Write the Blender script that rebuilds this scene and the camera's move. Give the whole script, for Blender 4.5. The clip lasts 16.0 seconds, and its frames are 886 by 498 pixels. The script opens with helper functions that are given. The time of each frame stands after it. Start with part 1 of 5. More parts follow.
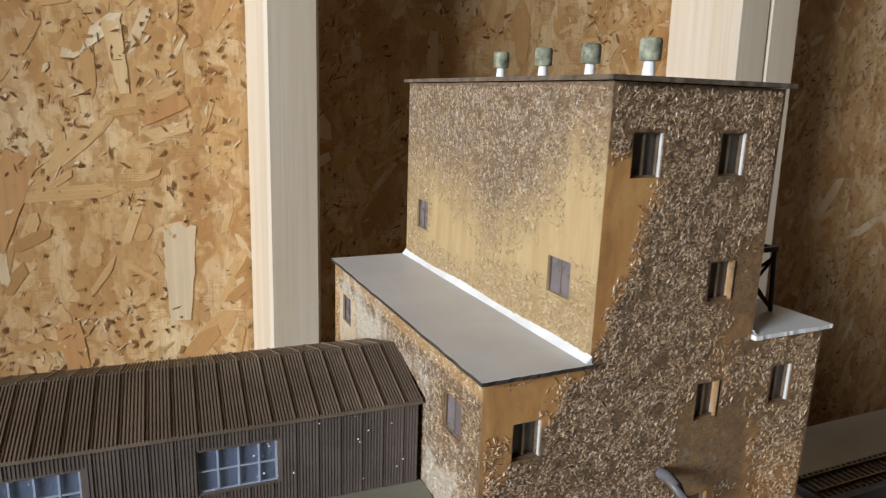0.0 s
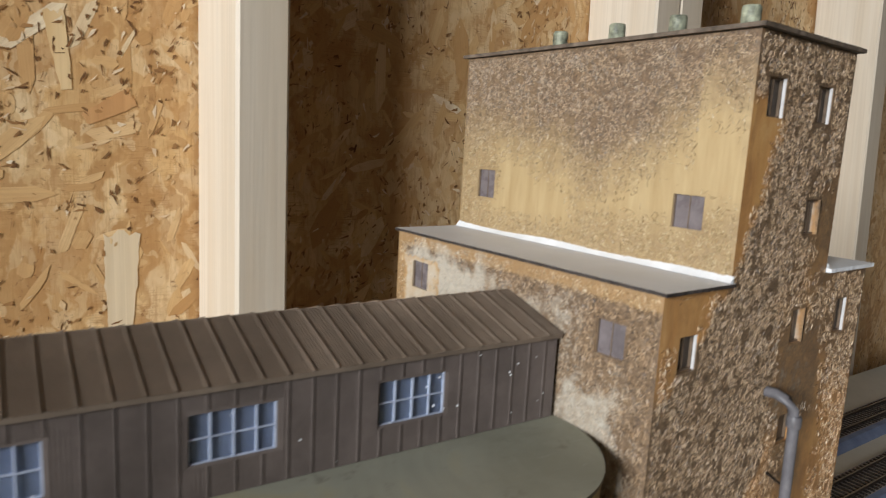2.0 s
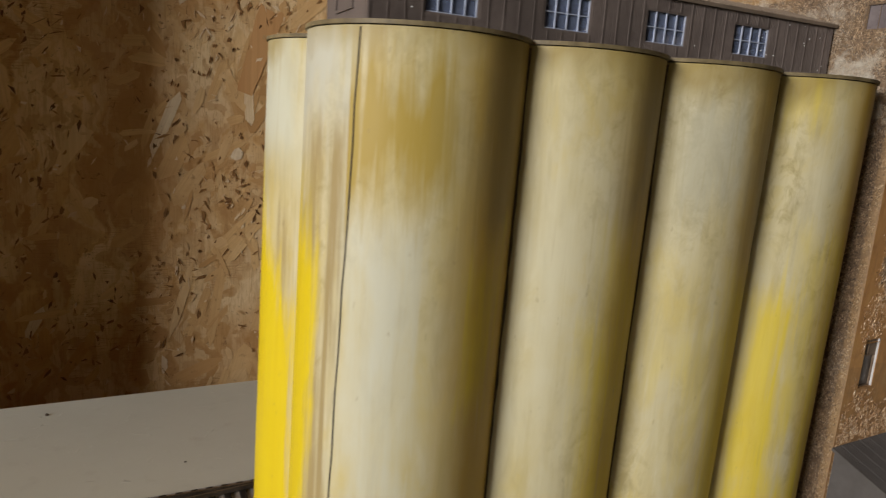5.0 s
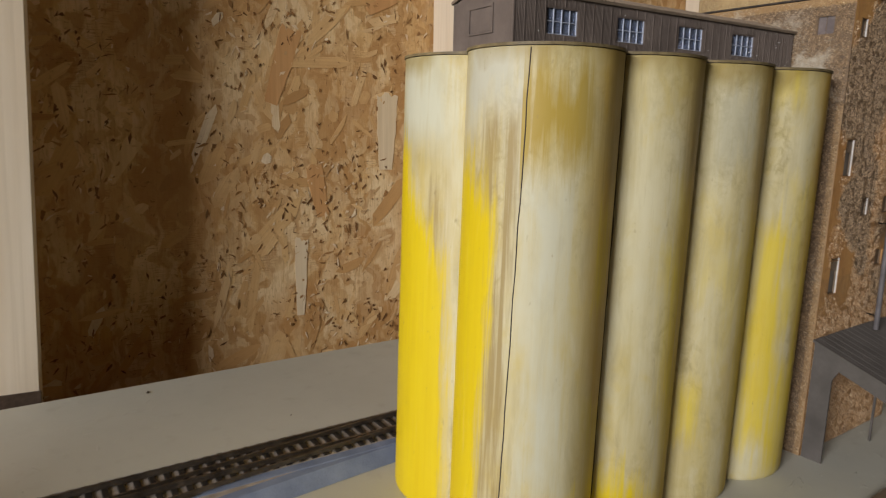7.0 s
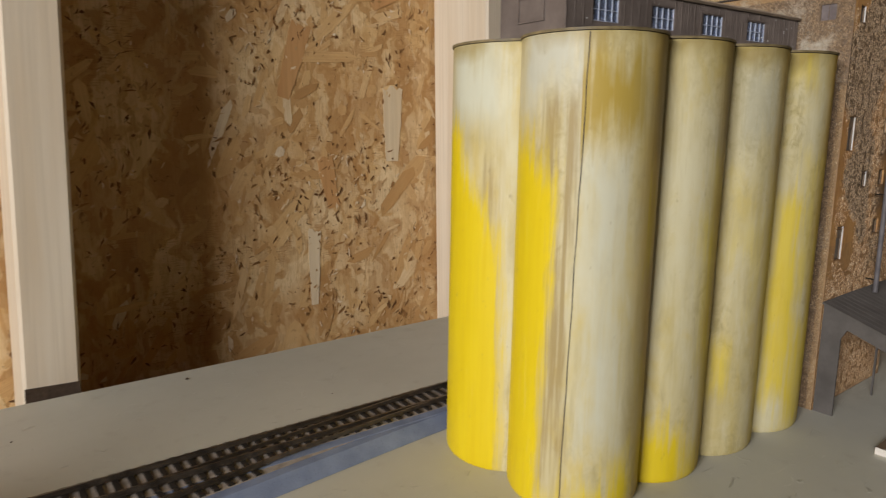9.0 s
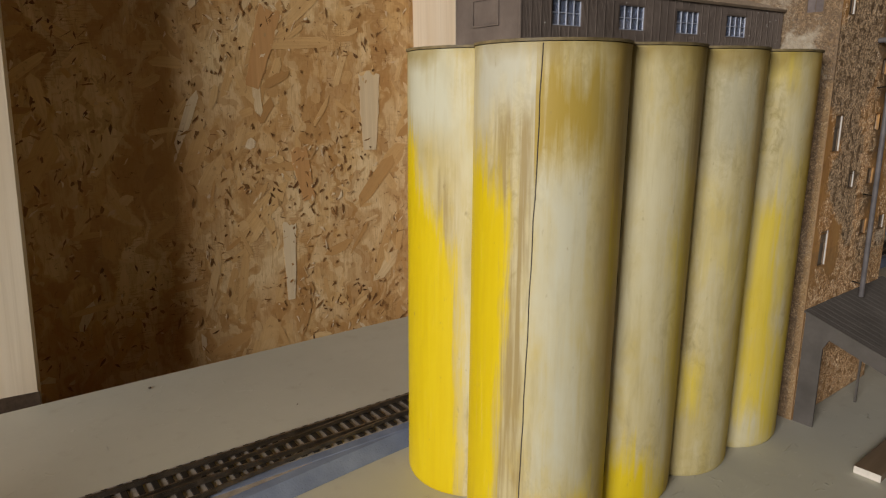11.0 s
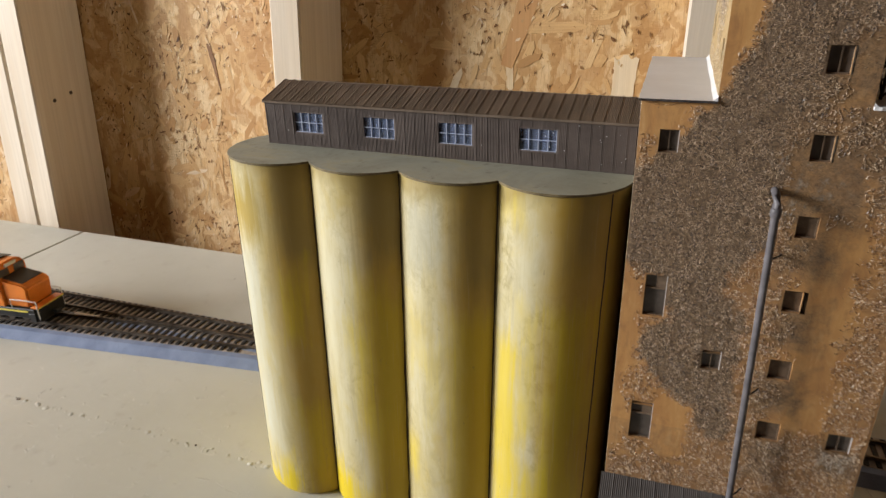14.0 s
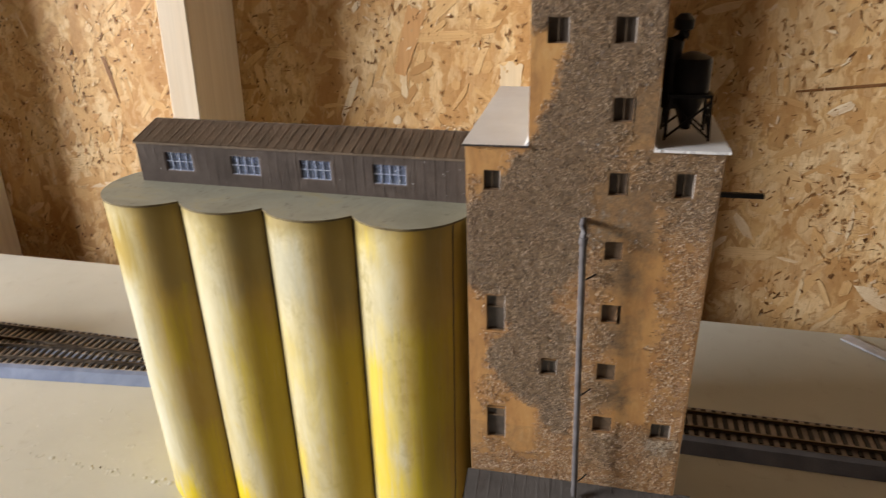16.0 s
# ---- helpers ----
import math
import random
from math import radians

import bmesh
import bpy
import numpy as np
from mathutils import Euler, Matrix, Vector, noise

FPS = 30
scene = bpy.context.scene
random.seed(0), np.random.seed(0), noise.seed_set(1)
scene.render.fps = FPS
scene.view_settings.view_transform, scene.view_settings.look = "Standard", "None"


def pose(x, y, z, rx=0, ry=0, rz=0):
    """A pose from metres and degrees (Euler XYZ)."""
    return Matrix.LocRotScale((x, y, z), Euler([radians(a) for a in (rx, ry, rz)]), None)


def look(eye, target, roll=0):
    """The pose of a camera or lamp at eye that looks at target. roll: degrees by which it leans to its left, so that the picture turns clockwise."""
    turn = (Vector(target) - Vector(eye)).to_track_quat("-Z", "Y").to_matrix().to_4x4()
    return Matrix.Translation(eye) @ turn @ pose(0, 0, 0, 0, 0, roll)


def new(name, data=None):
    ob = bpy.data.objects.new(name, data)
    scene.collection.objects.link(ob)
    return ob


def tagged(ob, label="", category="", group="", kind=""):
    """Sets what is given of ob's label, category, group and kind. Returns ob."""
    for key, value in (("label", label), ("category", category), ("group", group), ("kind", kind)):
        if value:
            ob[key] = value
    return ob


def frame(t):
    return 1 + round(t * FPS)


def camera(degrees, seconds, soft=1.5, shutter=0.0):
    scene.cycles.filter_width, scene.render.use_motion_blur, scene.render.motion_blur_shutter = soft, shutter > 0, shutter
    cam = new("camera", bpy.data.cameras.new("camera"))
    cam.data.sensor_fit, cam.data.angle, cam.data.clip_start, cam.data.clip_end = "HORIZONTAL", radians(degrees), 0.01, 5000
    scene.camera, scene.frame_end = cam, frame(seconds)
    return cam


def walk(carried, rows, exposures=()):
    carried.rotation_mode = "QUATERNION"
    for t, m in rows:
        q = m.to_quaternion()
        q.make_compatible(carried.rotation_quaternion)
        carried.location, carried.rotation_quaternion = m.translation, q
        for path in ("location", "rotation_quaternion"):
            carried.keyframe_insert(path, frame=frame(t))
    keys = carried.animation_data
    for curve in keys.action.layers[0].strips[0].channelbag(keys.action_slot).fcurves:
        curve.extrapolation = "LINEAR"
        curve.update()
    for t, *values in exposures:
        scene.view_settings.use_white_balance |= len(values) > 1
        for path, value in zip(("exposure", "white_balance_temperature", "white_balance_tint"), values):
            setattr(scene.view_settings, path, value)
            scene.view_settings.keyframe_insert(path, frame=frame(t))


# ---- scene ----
cam = camera(67.1, 16.0, soft=1.2, shutter=0.5)
PATH = [
    (0, (-0.066, -0.114, 0.315), (0.787, 1.64, -0.128), 1.9),
    (0.5, (-0.08, -0.104, 0.309), (0.89, 1.599, -0.09), 1.6),
    (1, (-0.095, -0.102, 0.305), (0.996, 1.533, -0.063), 2.4),
    (1.5, (-0.108, -0.094, 0.299), (1.053, 1.501, -0.031), 3.2),
    (2, (-0.132, -0.088, 0.288), (1.068, 1.481, -0.023), 3.1),
    (2.5, (-0.152, -0.09, 0.274), (1.051, 1.48, -0.022), 3.1),
    (3, (-0.179, -0.1, 0.256), (0.962, 1.508, -0.079), 2.9),
    (3.5, (-0.203, -0.113, 0.249), (0.866, 1.536, -0.124), 3.0),
    (4, (-0.227, -0.129, 0.216), (0.719, 1.587, -0.188), 4.1),
    (6.5, (-0.347, -0.155, 0.187), (0.674, 1.529, -0.163), 2.4),
    (7, (-0.382, -0.171, 0.185), (0.767, 1.425, -0.18), 1.3),
    (7.5, (-0.418, -0.193, 0.183), (0.719, 1.413, -0.178), 0.4),
    (8, (-0.46, -0.192, 0.179), (0.659, 1.423, -0.19), -0.1),
    (8.5, (-0.464, -0.185, 0.174), (0.689, 1.405, -0.203), -0.2),
    (9, (-0.43, -0.164, 0.177), (0.799, 1.37, -0.19), 0.2),
    (11.5, (-0.376, -0.16, 0.203), (0.796, 1.381, -0.299), -1.0),
    (12, (-0.292, -0.175, 0.213), (0.462, 1.593, -0.338), -1.8),
    (12.5, (-0.185, -0.213, 0.235), (-0.123, 1.721, -0.272), -1.1),
    (13, (-0.096, -0.229, 0.249), (-0.362, 1.652, -0.377), 2.2),
    (13.5, (-0.021, -0.255, 0.289), (-0.556, 1.552, -0.38), -1.9),
    (14, (0.007, -0.272, 0.31), (-0.567, 1.465, -0.5), -1.3),
    (14.5, (0.01, -0.287, 0.322), (-0.523, 1.439, -0.538), -0.0),
    (15, (0.019, -0.282, 0.327), (-0.474, 1.425, -0.59), -0.6),
    (15.5, (0.035, -0.28, 0.334), (-0.431, 1.447, -0.561), -1.6),
    (16, (0.052, -0.277, 0.342), (-0.351, 1.479, -0.526), -2.1),
]
EXPOSURE = [
    (0.0, -0.32, 5900, 8), (1.5, -0.35, 5950, 8), (2.5, -0.36, 6000, 9), (3.0, -0.18, 6100, 10), (4.0, -0.68, 6550, 13), (6.5, -0.96, 6550, 12), (8.0, -0.86, 6450, 12), (9.0, -0.92, 6550, 12),
    (11.5, -1.09, 6950, 12), (12.0, -1.07, 6950, 13), (12.5, -0.48, 6300, 12), (13.5, -0.20, 6300, 12), (14.5, -0.06, 6350, 12), (15.0, -0.09, 6400, 13), (15.5, 0.04, 6450, 13), (16.0, 0.13, 6500, 13),
]
walk(cam, [(t, look(eye, target, roll)) for t, eye, target, roll in PATH], EXPOSURE)

# ---- world and light ----
# Grey daylight from one window in the side wall.
world = bpy.data.worlds.new("sky")
scene.world = world
world.use_nodes = True
wnt = world.node_tree
wnt.nodes.clear()
sky = wnt.nodes.new("ShaderNodeTexSky")
sky.sky_type, sky.sun_disc = "NISHITA", False
sky.sun_elevation, sky.sun_rotation = radians(38), radians(250)
wbg = wnt.nodes.new("ShaderNodeBackground")
wbg.inputs[1].default_value = 0.1
wout = wnt.nodes.new("ShaderNodeOutputWorld")
wnt.links.new(sky.outputs[0], wbg.inputs[0])
wnt.links.new(wbg.outputs[0], wout.inputs[0])

ROOM = (-3.0, 2.6, -3.6, -0.95, 2.75)   # west, east, south, floor, ceiling
WIN = (-1.477, -0.417, 0.475, 1.387)          # the window in the west wall: y from, y to, z from, z to


def area_lamp(name, m, sx, sy, watts, colour):
    d = bpy.data.lights.new(name, "AREA")
    d.shape, d.size, d.size_y, d.energy, d.color = "RECTANGLE", sx, sy, watts, colour
    ob = new(name, d)
    ob.matrix_world = m
    return ob


area_lamp("window_daylight", look((ROOM[0] - 0.06, (WIN[0] + WIN[1]) / 2, (WIN[2] + WIN[3]) / 2), (0.0, 0.0, 0.15)), 1.02, 0.88, 199.0, (1.0, 0.985, 0.96))


# ---- materials ----
class Graph:
    """A node material with short helpers."""

    def __init__(self, name, rough=0.6, metal=0.0, spec=0.3):
        self.mat = bpy.data.materials.new(name)
        self.mat.use_nodes = True
        self.t = self.mat.node_tree
        self.p = self.t.nodes["Principled BSDF"]
        self.p.inputs["Roughness"].default_value = rough
        self.p.inputs["Metallic"].default_value = metal
        self.p.inputs["Specular IOR Level"].default_value = spec
        self.co = self.t.nodes.new("ShaderNodeTexCoord")

    def link(self, a, b):
        self.t.links.new(a, b)

    def coords(self, scale=(1, 1, 1), source="Object", offset=(0, 0, 0)):
        m = self.t.nodes.new("ShaderNodeMapping")
        m.inputs["Scale"].default_value = scale
        m.inputs["Location"].default_value = offset
        self.link(self.co.outputs[source], m.inputs["Vector"])
        return m.outputs[0]

    def noise(self, scale, detail=4.0, vec=None, rough=0.55, warp=0.0):
        n = self.t.nodes.new("ShaderNodeTexNoise")
        n.inputs["Scale"].default_value, n.inputs["Detail"].default_value = scale, detail
        n.inputs["Roughness"].default_value, n.inputs["Distortion"].default_value = rough, warp
        self.link(vec if vec is not None else self.coords(), n.inputs["Vector"])
        return n.outputs["Fac"]

    def ramp(self, fac, stops):
        r = self.t.nodes.new("ShaderNodeValToRGB")
        e = r.color_ramp.elements
        while len(e) < len(stops):
            e.new(0.5)
        for el, (at, c) in zip(e, stops):
            el.position = at
            el.color = (c, c, c, 1) if isinstance(c, (int, float)) else (*c, 1)
        self.link(fac, r.inputs[0])
        return r.outputs[0]

    def mix(self, fac, a, b, blend="MIX"):
        m = self.t.nodes.new("ShaderNodeMix")
        m.data_type, m.blend_type = "RGBA", blend
        for sock, v in ((m.inputs[0], fac), (m.inputs[6], a), (m.inputs[7], b)):
            if isinstance(v, (int, float)):
                sock.default_value = v
            elif isinstance(v, tuple):
                sock.default_value = (*v, 1)
            else:
                self.link(v, sock)
        return m.outputs[2]

    def math(self, op, a, b=0.0):
        m = self.t.nodes.new("ShaderNodeMath")
        m.operation = op
        for sock, v in ((m.inputs[0], a), (m.inputs[1], b)):
            if isinstance(v, (int, float)):
                sock.default_value = v
            else:
                self.link(v, sock)
        return m.outputs[0]

    def attr(self, name):
        a = self.t.nodes.new("ShaderNodeAttribute")
        a.attribute_name = name
        return a

    def sep(self, vec):
        s = self.t.nodes.new("ShaderNodeSeparateXYZ")
        self.link(vec, s.inputs[0])
        return s.outputs

    def bump(self, height, strength=0.4, dist=0.001, chain=None):
        b = self.t.nodes.new("ShaderNodeBump")
        b.inputs["Strength"].default_value, b.inputs["Distance"].default_value = strength, dist
        self.link(height, b.inputs["Height"])
        if chain is not None:
            self.link(chain, b.inputs["Normal"])
        self.link(b.outputs[0], self.p.inputs["Normal"])
        return b.outputs[0]

    def out(self, colour=None, rough=None):
        if isinstance(colour, tuple):
            self.p.inputs["Base Color"].default_value = (*colour, 1)
        elif colour is not None:
            self.link(colour, self.p.inputs["Base Color"])
        if rough is not None:
            self.link(rough, self.p.inputs["Roughness"])
        return self.mat


def plain(name, colour, rough=0.6, metal=0.0, vary=0.25, scale=60.0, bump=0.15):
    """Paint or plastic with slight mottling, dirt and a fine grain."""
    g = Graph(name, rough, metal)
    a = g.noise(scale, 5)
    b = g.noise(scale * 7, 3)
    dark = tuple(c * (1 - vary) for c in colour)
    light = tuple(min(1.0, c * (1 + vary * 0.6)) for c in colour)
    col = g.mix(g.ramp(a, ((0.3, 0.0), (0.7, 1.0))), dark, light)
    col = g.mix(g.math("MULTIPLY", g.ramp(b, ((0.45, 0.0), (0.75, 1.0))), 0.35), col, dark)
    g.bump(b, bump, 0.0004)
    return g.out(col, g.ramp(a, ((0.2, max(0.05, rough - 0.12)), (0.8, min(1.0, rough + 0.12)))))


def osb_strand_material():
    """Wood flakes: most of one honey tone, a few pale or brown, and small chips that are mostly dark (their UV lies past 50)."""
    g = Graph("osb_strand", 0.6)
    geo = g.t.nodes.new("ShaderNodeNewGeometry")
    pick = geo.outputs["Random Per Island"]
    tone = g.ramp(pick, ((0.0, (0.40, 0.215, 0.08)), (0.05, (0.52, 0.305, 0.12)), (0.20, (0.63, 0.395, 0.172)), (0.60, (0.70, 0.470, 0.218)), (0.86, (0.76, 0.545, 0.285)), (0.95, (0.79, 0.63, 0.39)), (1.0, (0.84, 0.73, 0.53))))
    chips = g.ramp(pick, ((0.0, (0.07, 0.029, 0.010)), (0.46, (0.15, 0.068, 0.024)), (0.62, (0.36, 0.19, 0.07)), (0.72, (0.70, 0.50, 0.26)), (1.0, (0.86, 0.75, 0.55))))
    u, v, w = g.sep(g.co.outputs["UV"])
    tone = g.mix(g.math("GREATER_THAN", u, 50.0), tone, chips)
    grain = g.noise(1.0, 4, g.coords((14.0, 900.0, 1.0), "UV"), 0.6, 0.6)
    col = g.mix(g.ramp(grain, ((0.30, 0.30), (0.6, 0.0))), tone, (0.36, 0.19, 0.075))
    big = g.noise(13.0, 5, None, 0.65, 0.8)
    col = g.mix(g.ramp(big, ((0.34, 0.55), (0.58, 0.0))), col, (0.47, 0.250, 0.090))
    fine = g.noise(150.0, 4, None, 0.7, 0.6)
    col = g.mix(g.ramp(fine, ((0.60, 0.0), (0.70, 0.45))), col, (0.20, 0.095, 0.034))
    g.bump(grain, 0.3, 0.0004)
    return g.out(col)


def osb_core_material():
    """The pressed face between the loose flakes: honey brown, in soft bent flakes of many tones, with resin stains and dark pits."""
    g = Graph("osb_core", 0.6)
    big = g.noise(9.0, 5, None, 0.6, 1.0)
    mid = g.noise(1.0, 5, g.coords((60.0, 60.0, 30.0)), 0.62, 1.6)
    flat = g.noise(170.0, 4, None, 0.7, 0.8)
    col = g.mix(g.ramp(mid, ((0.30, 0.0), (0.50, 0.6), (0.72, 1.0))), (0.55, 0.325, 0.125), (0.75, 0.520, 0.250))
    warp = g.t.nodes.new("ShaderNodeTexNoise")
    warp.inputs["Scale"].default_value, warp.inputs["Detail"].default_value = 40.0, 4.0
    g.link(g.coords(), warp.inputs["Vector"])
    bent = g.mix(0.05, g.coords(), warp.outputs["Color"])
    for scale, squash, turn, dark, pale in ((30.0, 0.40, 0.45, 0.5, 0.5), (52.0, 0.36, -0.5, 0.35, 0.45), (85.0, 0.42, 1.0, 0.40, 0.40), (150.0, 0.4, -0.1, 0.5, 0.4)):
        m = g.t.nodes.new("ShaderNodeMapping")
        m.inputs["Rotation"].default_value = (0.0, turn, 0.0)
        m.inputs["Scale"].default_value = (1.0, 0.3, squash)
        g.link(bent, m.inputs["Vector"])
        v = g.t.nodes.new("ShaderNodeTexVoronoi")
        v.feature, v.inputs["Scale"].default_value, v.inputs["Smoothness"].default_value = "SMOOTH_F1", scale, 0.4
        g.link(m.outputs[0], v.inputs["Vector"])
        cell = g.sep(v.outputs["Color"])[0]
        col = g.mix(g.ramp(cell, ((0.18, dark), (0.38, 0.0))), col, (0.40, 0.210, 0.074))
        col = g.mix(g.ramp(cell, ((0.66, 0.0), (0.84, pale))), col, (0.80, 0.63, 0.38))
    ruled = g.noise(1.0, 3, g.coords((70.0, 70.0, 1000.0)), 0.6, 0.3)
    patch = g.noise(22.0, 3, g.coords((1, 1, 0.5)), 0.5, 0.4)
    col = g.mix(g.math("MULTIPLY", g.ramp(ruled, ((0.36, 0.6), (0.5, 0.0))), g.ramp(patch, ((0.54, 0.0), (0.60, 1.0)))), col, (0.34, 0.17, 0.058))
    grain = g.noise(1.0, 4, g.coords((420.0, 60.0, 46.0)), 0.6, 1.2)
    col = g.mix(g.ramp(grain, ((0.34, 0.45), (0.50, 0.0))), col, (0.38, 0.20, 0.072))
    col = g.mix(g.ramp(big, ((0.34, 0.5), (0.58, 0.0))), col, (0.47, 0.240, 0.080))
    col = g.mix(g.ramp(flat, ((0.60, 0.0), (0.70, 0.8))), col, (0.18, 0.080, 0.028))
    g.bump(mid, 0.35, 0.0008)
    return g.out(col)


def planed_wood_material(name, light, dark, along=2, knots=True):
    g = Graph(name, 0.5)
    sc = [260.0, 260.0, 260.0]
    sc[along] = 5.0
    grain = g.noise(1.0, 5, g.coords(tuple(sc)), 0.6, 0.6)
    sc2 = [26.0, 26.0, 26.0]
    sc2[along] = 1.6
    bands = g.noise(1.0, 3, g.coords(tuple(sc2)), 0.5, 1.5)
    col = g.mix(g.ramp(bands, ((0.3, 0.0), (0.7, 1.0))), dark, light)
    col = g.mix(g.ramp(grain, ((0.34, 0.4), (0.56, 0.0))), col, tuple(c * 0.82 for c in dark))
    if knots:
        sc3 = [16.0, 16.0, 16.0]
        sc3[along] = 6.0
        v = g.t.nodes.new("ShaderNodeTexVoronoi")
        v.inputs["Scale"].default_value = 0.55
        g.link(g.coords(tuple(sc3)), v.inputs["Vector"])
        col = g.mix(g.ramp(v.outputs["Distance"], ((0.07, 0.85), (0.13, 0.0))), col, (0.34, 0.16, 0.07))
    g.bump(grain, 0.3, 0.0005)
    return g.out(col)


def render_coat_material():
    """Painted card with a rough, peeling coat: attribute red is the dark coat, green the roughcast, blue the white scuffs."""
    g = Graph("peeling_render", 0.55, 0.0, 0.6)
    at = g.attr("coat")
    red, green, blue = g.sep(at.outputs["Vector"])
    streak = g.noise(1.0, 5, g.coords((300.0, 300.0, 36.0)), 0.6, 0.5)
    cloud = g.noise(42.0, 5, None, 0.6)
    fleck = g.noise(620.0, 4, None, 0.7, 1.6)
    edge = g.noise(240.0, 4, None, 0.7)
    tan = g.mix(g.ramp(streak, ((0.3, 0.0), (0.7, 1.0))), (0.50, 0.250, 0.078), (0.60, 0.340, 0.120))
    tan = g.mix(g.ramp(cloud, ((0.35, 0.55), (0.62, 0.0))), tan, (0.38, 0.175, 0.056))
    stain = g.noise(1.0, 5, g.coords((150.0, 150.0, 70.0)), 0.65, 1.2)
    tan = g.mix(g.ramp(stain, ((0.50, 0.0), (0.68, 0.6))), tan, (0.30, 0.140, 0.052))
    tan = g.mix(g.ramp(stain, ((0.32, 0.35), (0.44, 0.0))), tan, (0.66, 0.43, 0.19))
    pale = g.mix(g.ramp(streak, ((0.3, 0.0), (0.7, 1.0))), (0.375, 0.260, 0.117), (0.475, 0.355, 0.185))
    tan = g.mix(g.math("MULTIPLY", green, 0.7), tan, (0.27, 0.145, 0.062))
    pale = g.mix(g.math("MULTIPLY", green, g.ramp(fleck, ((0.35, 0.85), (0.65, 0.35)))), pale, (0.255, 0.168, 0.082))
    tan = g.mix(at.outputs["Alpha"], pale, tan)
    grime = g.mix(g.ramp(fleck, ((0.35, 0.0), (0.68, 1.0))), (0.046, 0.028, 0.016), (0.35, 0.228, 0.122))
    grime = g.mix(g.ramp(cloud, ((0.3, 0.6), (0.7, 0.0))), grime, (0.13, 0.085, 0.052))
    k = g.math("ADD", red, g.math("MULTIPLY", g.math("SUBTRACT", edge, 0.5), 0.75))
    col = g.mix(g.ramp(k, ((0.20, 0.0), (0.86, 1.0))), tan, grime)
    rub = g.math("MULTIPLY", g.ramp(fleck, ((0.56, 0.0), (0.72, 1.0))), green)
    col = g.mix(g.math("MULTIPLY", rub, 0.3), col, (0.50, 0.39, 0.26))
    kb = g.math("ADD", blue, g.math("MULTIPLY", g.math("SUBTRACT", edge, 0.5), 0.8))
    col = g.mix(g.ramp(kb, ((0.45, 0.0), (0.8, 0.85))), col, (0.52, 0.47, 0.38))
    h = g.math("ADD", g.math("MULTIPLY", fleck, green), g.math("MULTIPLY", streak, 0.12))
    g.bump(h, 0.55, 0.0006)
    return g.out(col, g.ramp(fleck, ((0.3, 0.42), (0.7, 0.66))))


def fibre_material():
    """The stiff fibres of the roughcast, tinted by the coat under them, no two alike."""
    g = Graph("roughcast_fibre", 0.4, 0.0, 0.6)
    at = g.attr("coat")
    red, green, blue = g.sep(at.outputs["Vector"])
    geo = g.t.nodes.new("ShaderNodeNewGeometry")
    pick = geo.outputs["Random Per Island"]
    tan = g.ramp(pick, ((0.0, (0.12, 0.058, 0.021)), (0.40, (0.33, 0.175, 0.070)), (0.75, (0.52, 0.310, 0.145)), (0.9, (0.72, 0.54, 0.34)), (1.0, (0.84, 0.72, 0.54))))
    pale = g.ramp(pick, ((0.0, (0.26, 0.175, 0.078)), (0.5, (0.40, 0.290, 0.145)), (0.85, (0.48, 0.365, 0.20)), (1.0, (0.59, 0.475, 0.30))))
    tan = g.mix(at.outputs["Alpha"], pale, tan)
    dark = g.ramp(pick, ((0.0, (0.035, 0.022, 0.013)), (0.40, (0.205, 0.131, 0.071)), (0.74, (0.40, 0.272, 0.155)), (0.9, (0.47, 0.34, 0.21)), (1.0, (0.56, 0.43, 0.29))))
    col = g.mix(g.ramp(red, ((0.2, 0.0), (0.8, 1.0))), tan, dark)
    col = g.mix(g.math("MULTIPLY", blue, 0.8), col, (0.56, 0.51, 0.42))
    return g.out(col)


GOLD = (0.41, 0.295, 0.062)
BROWN = (0.33, 0.245, 0.100)


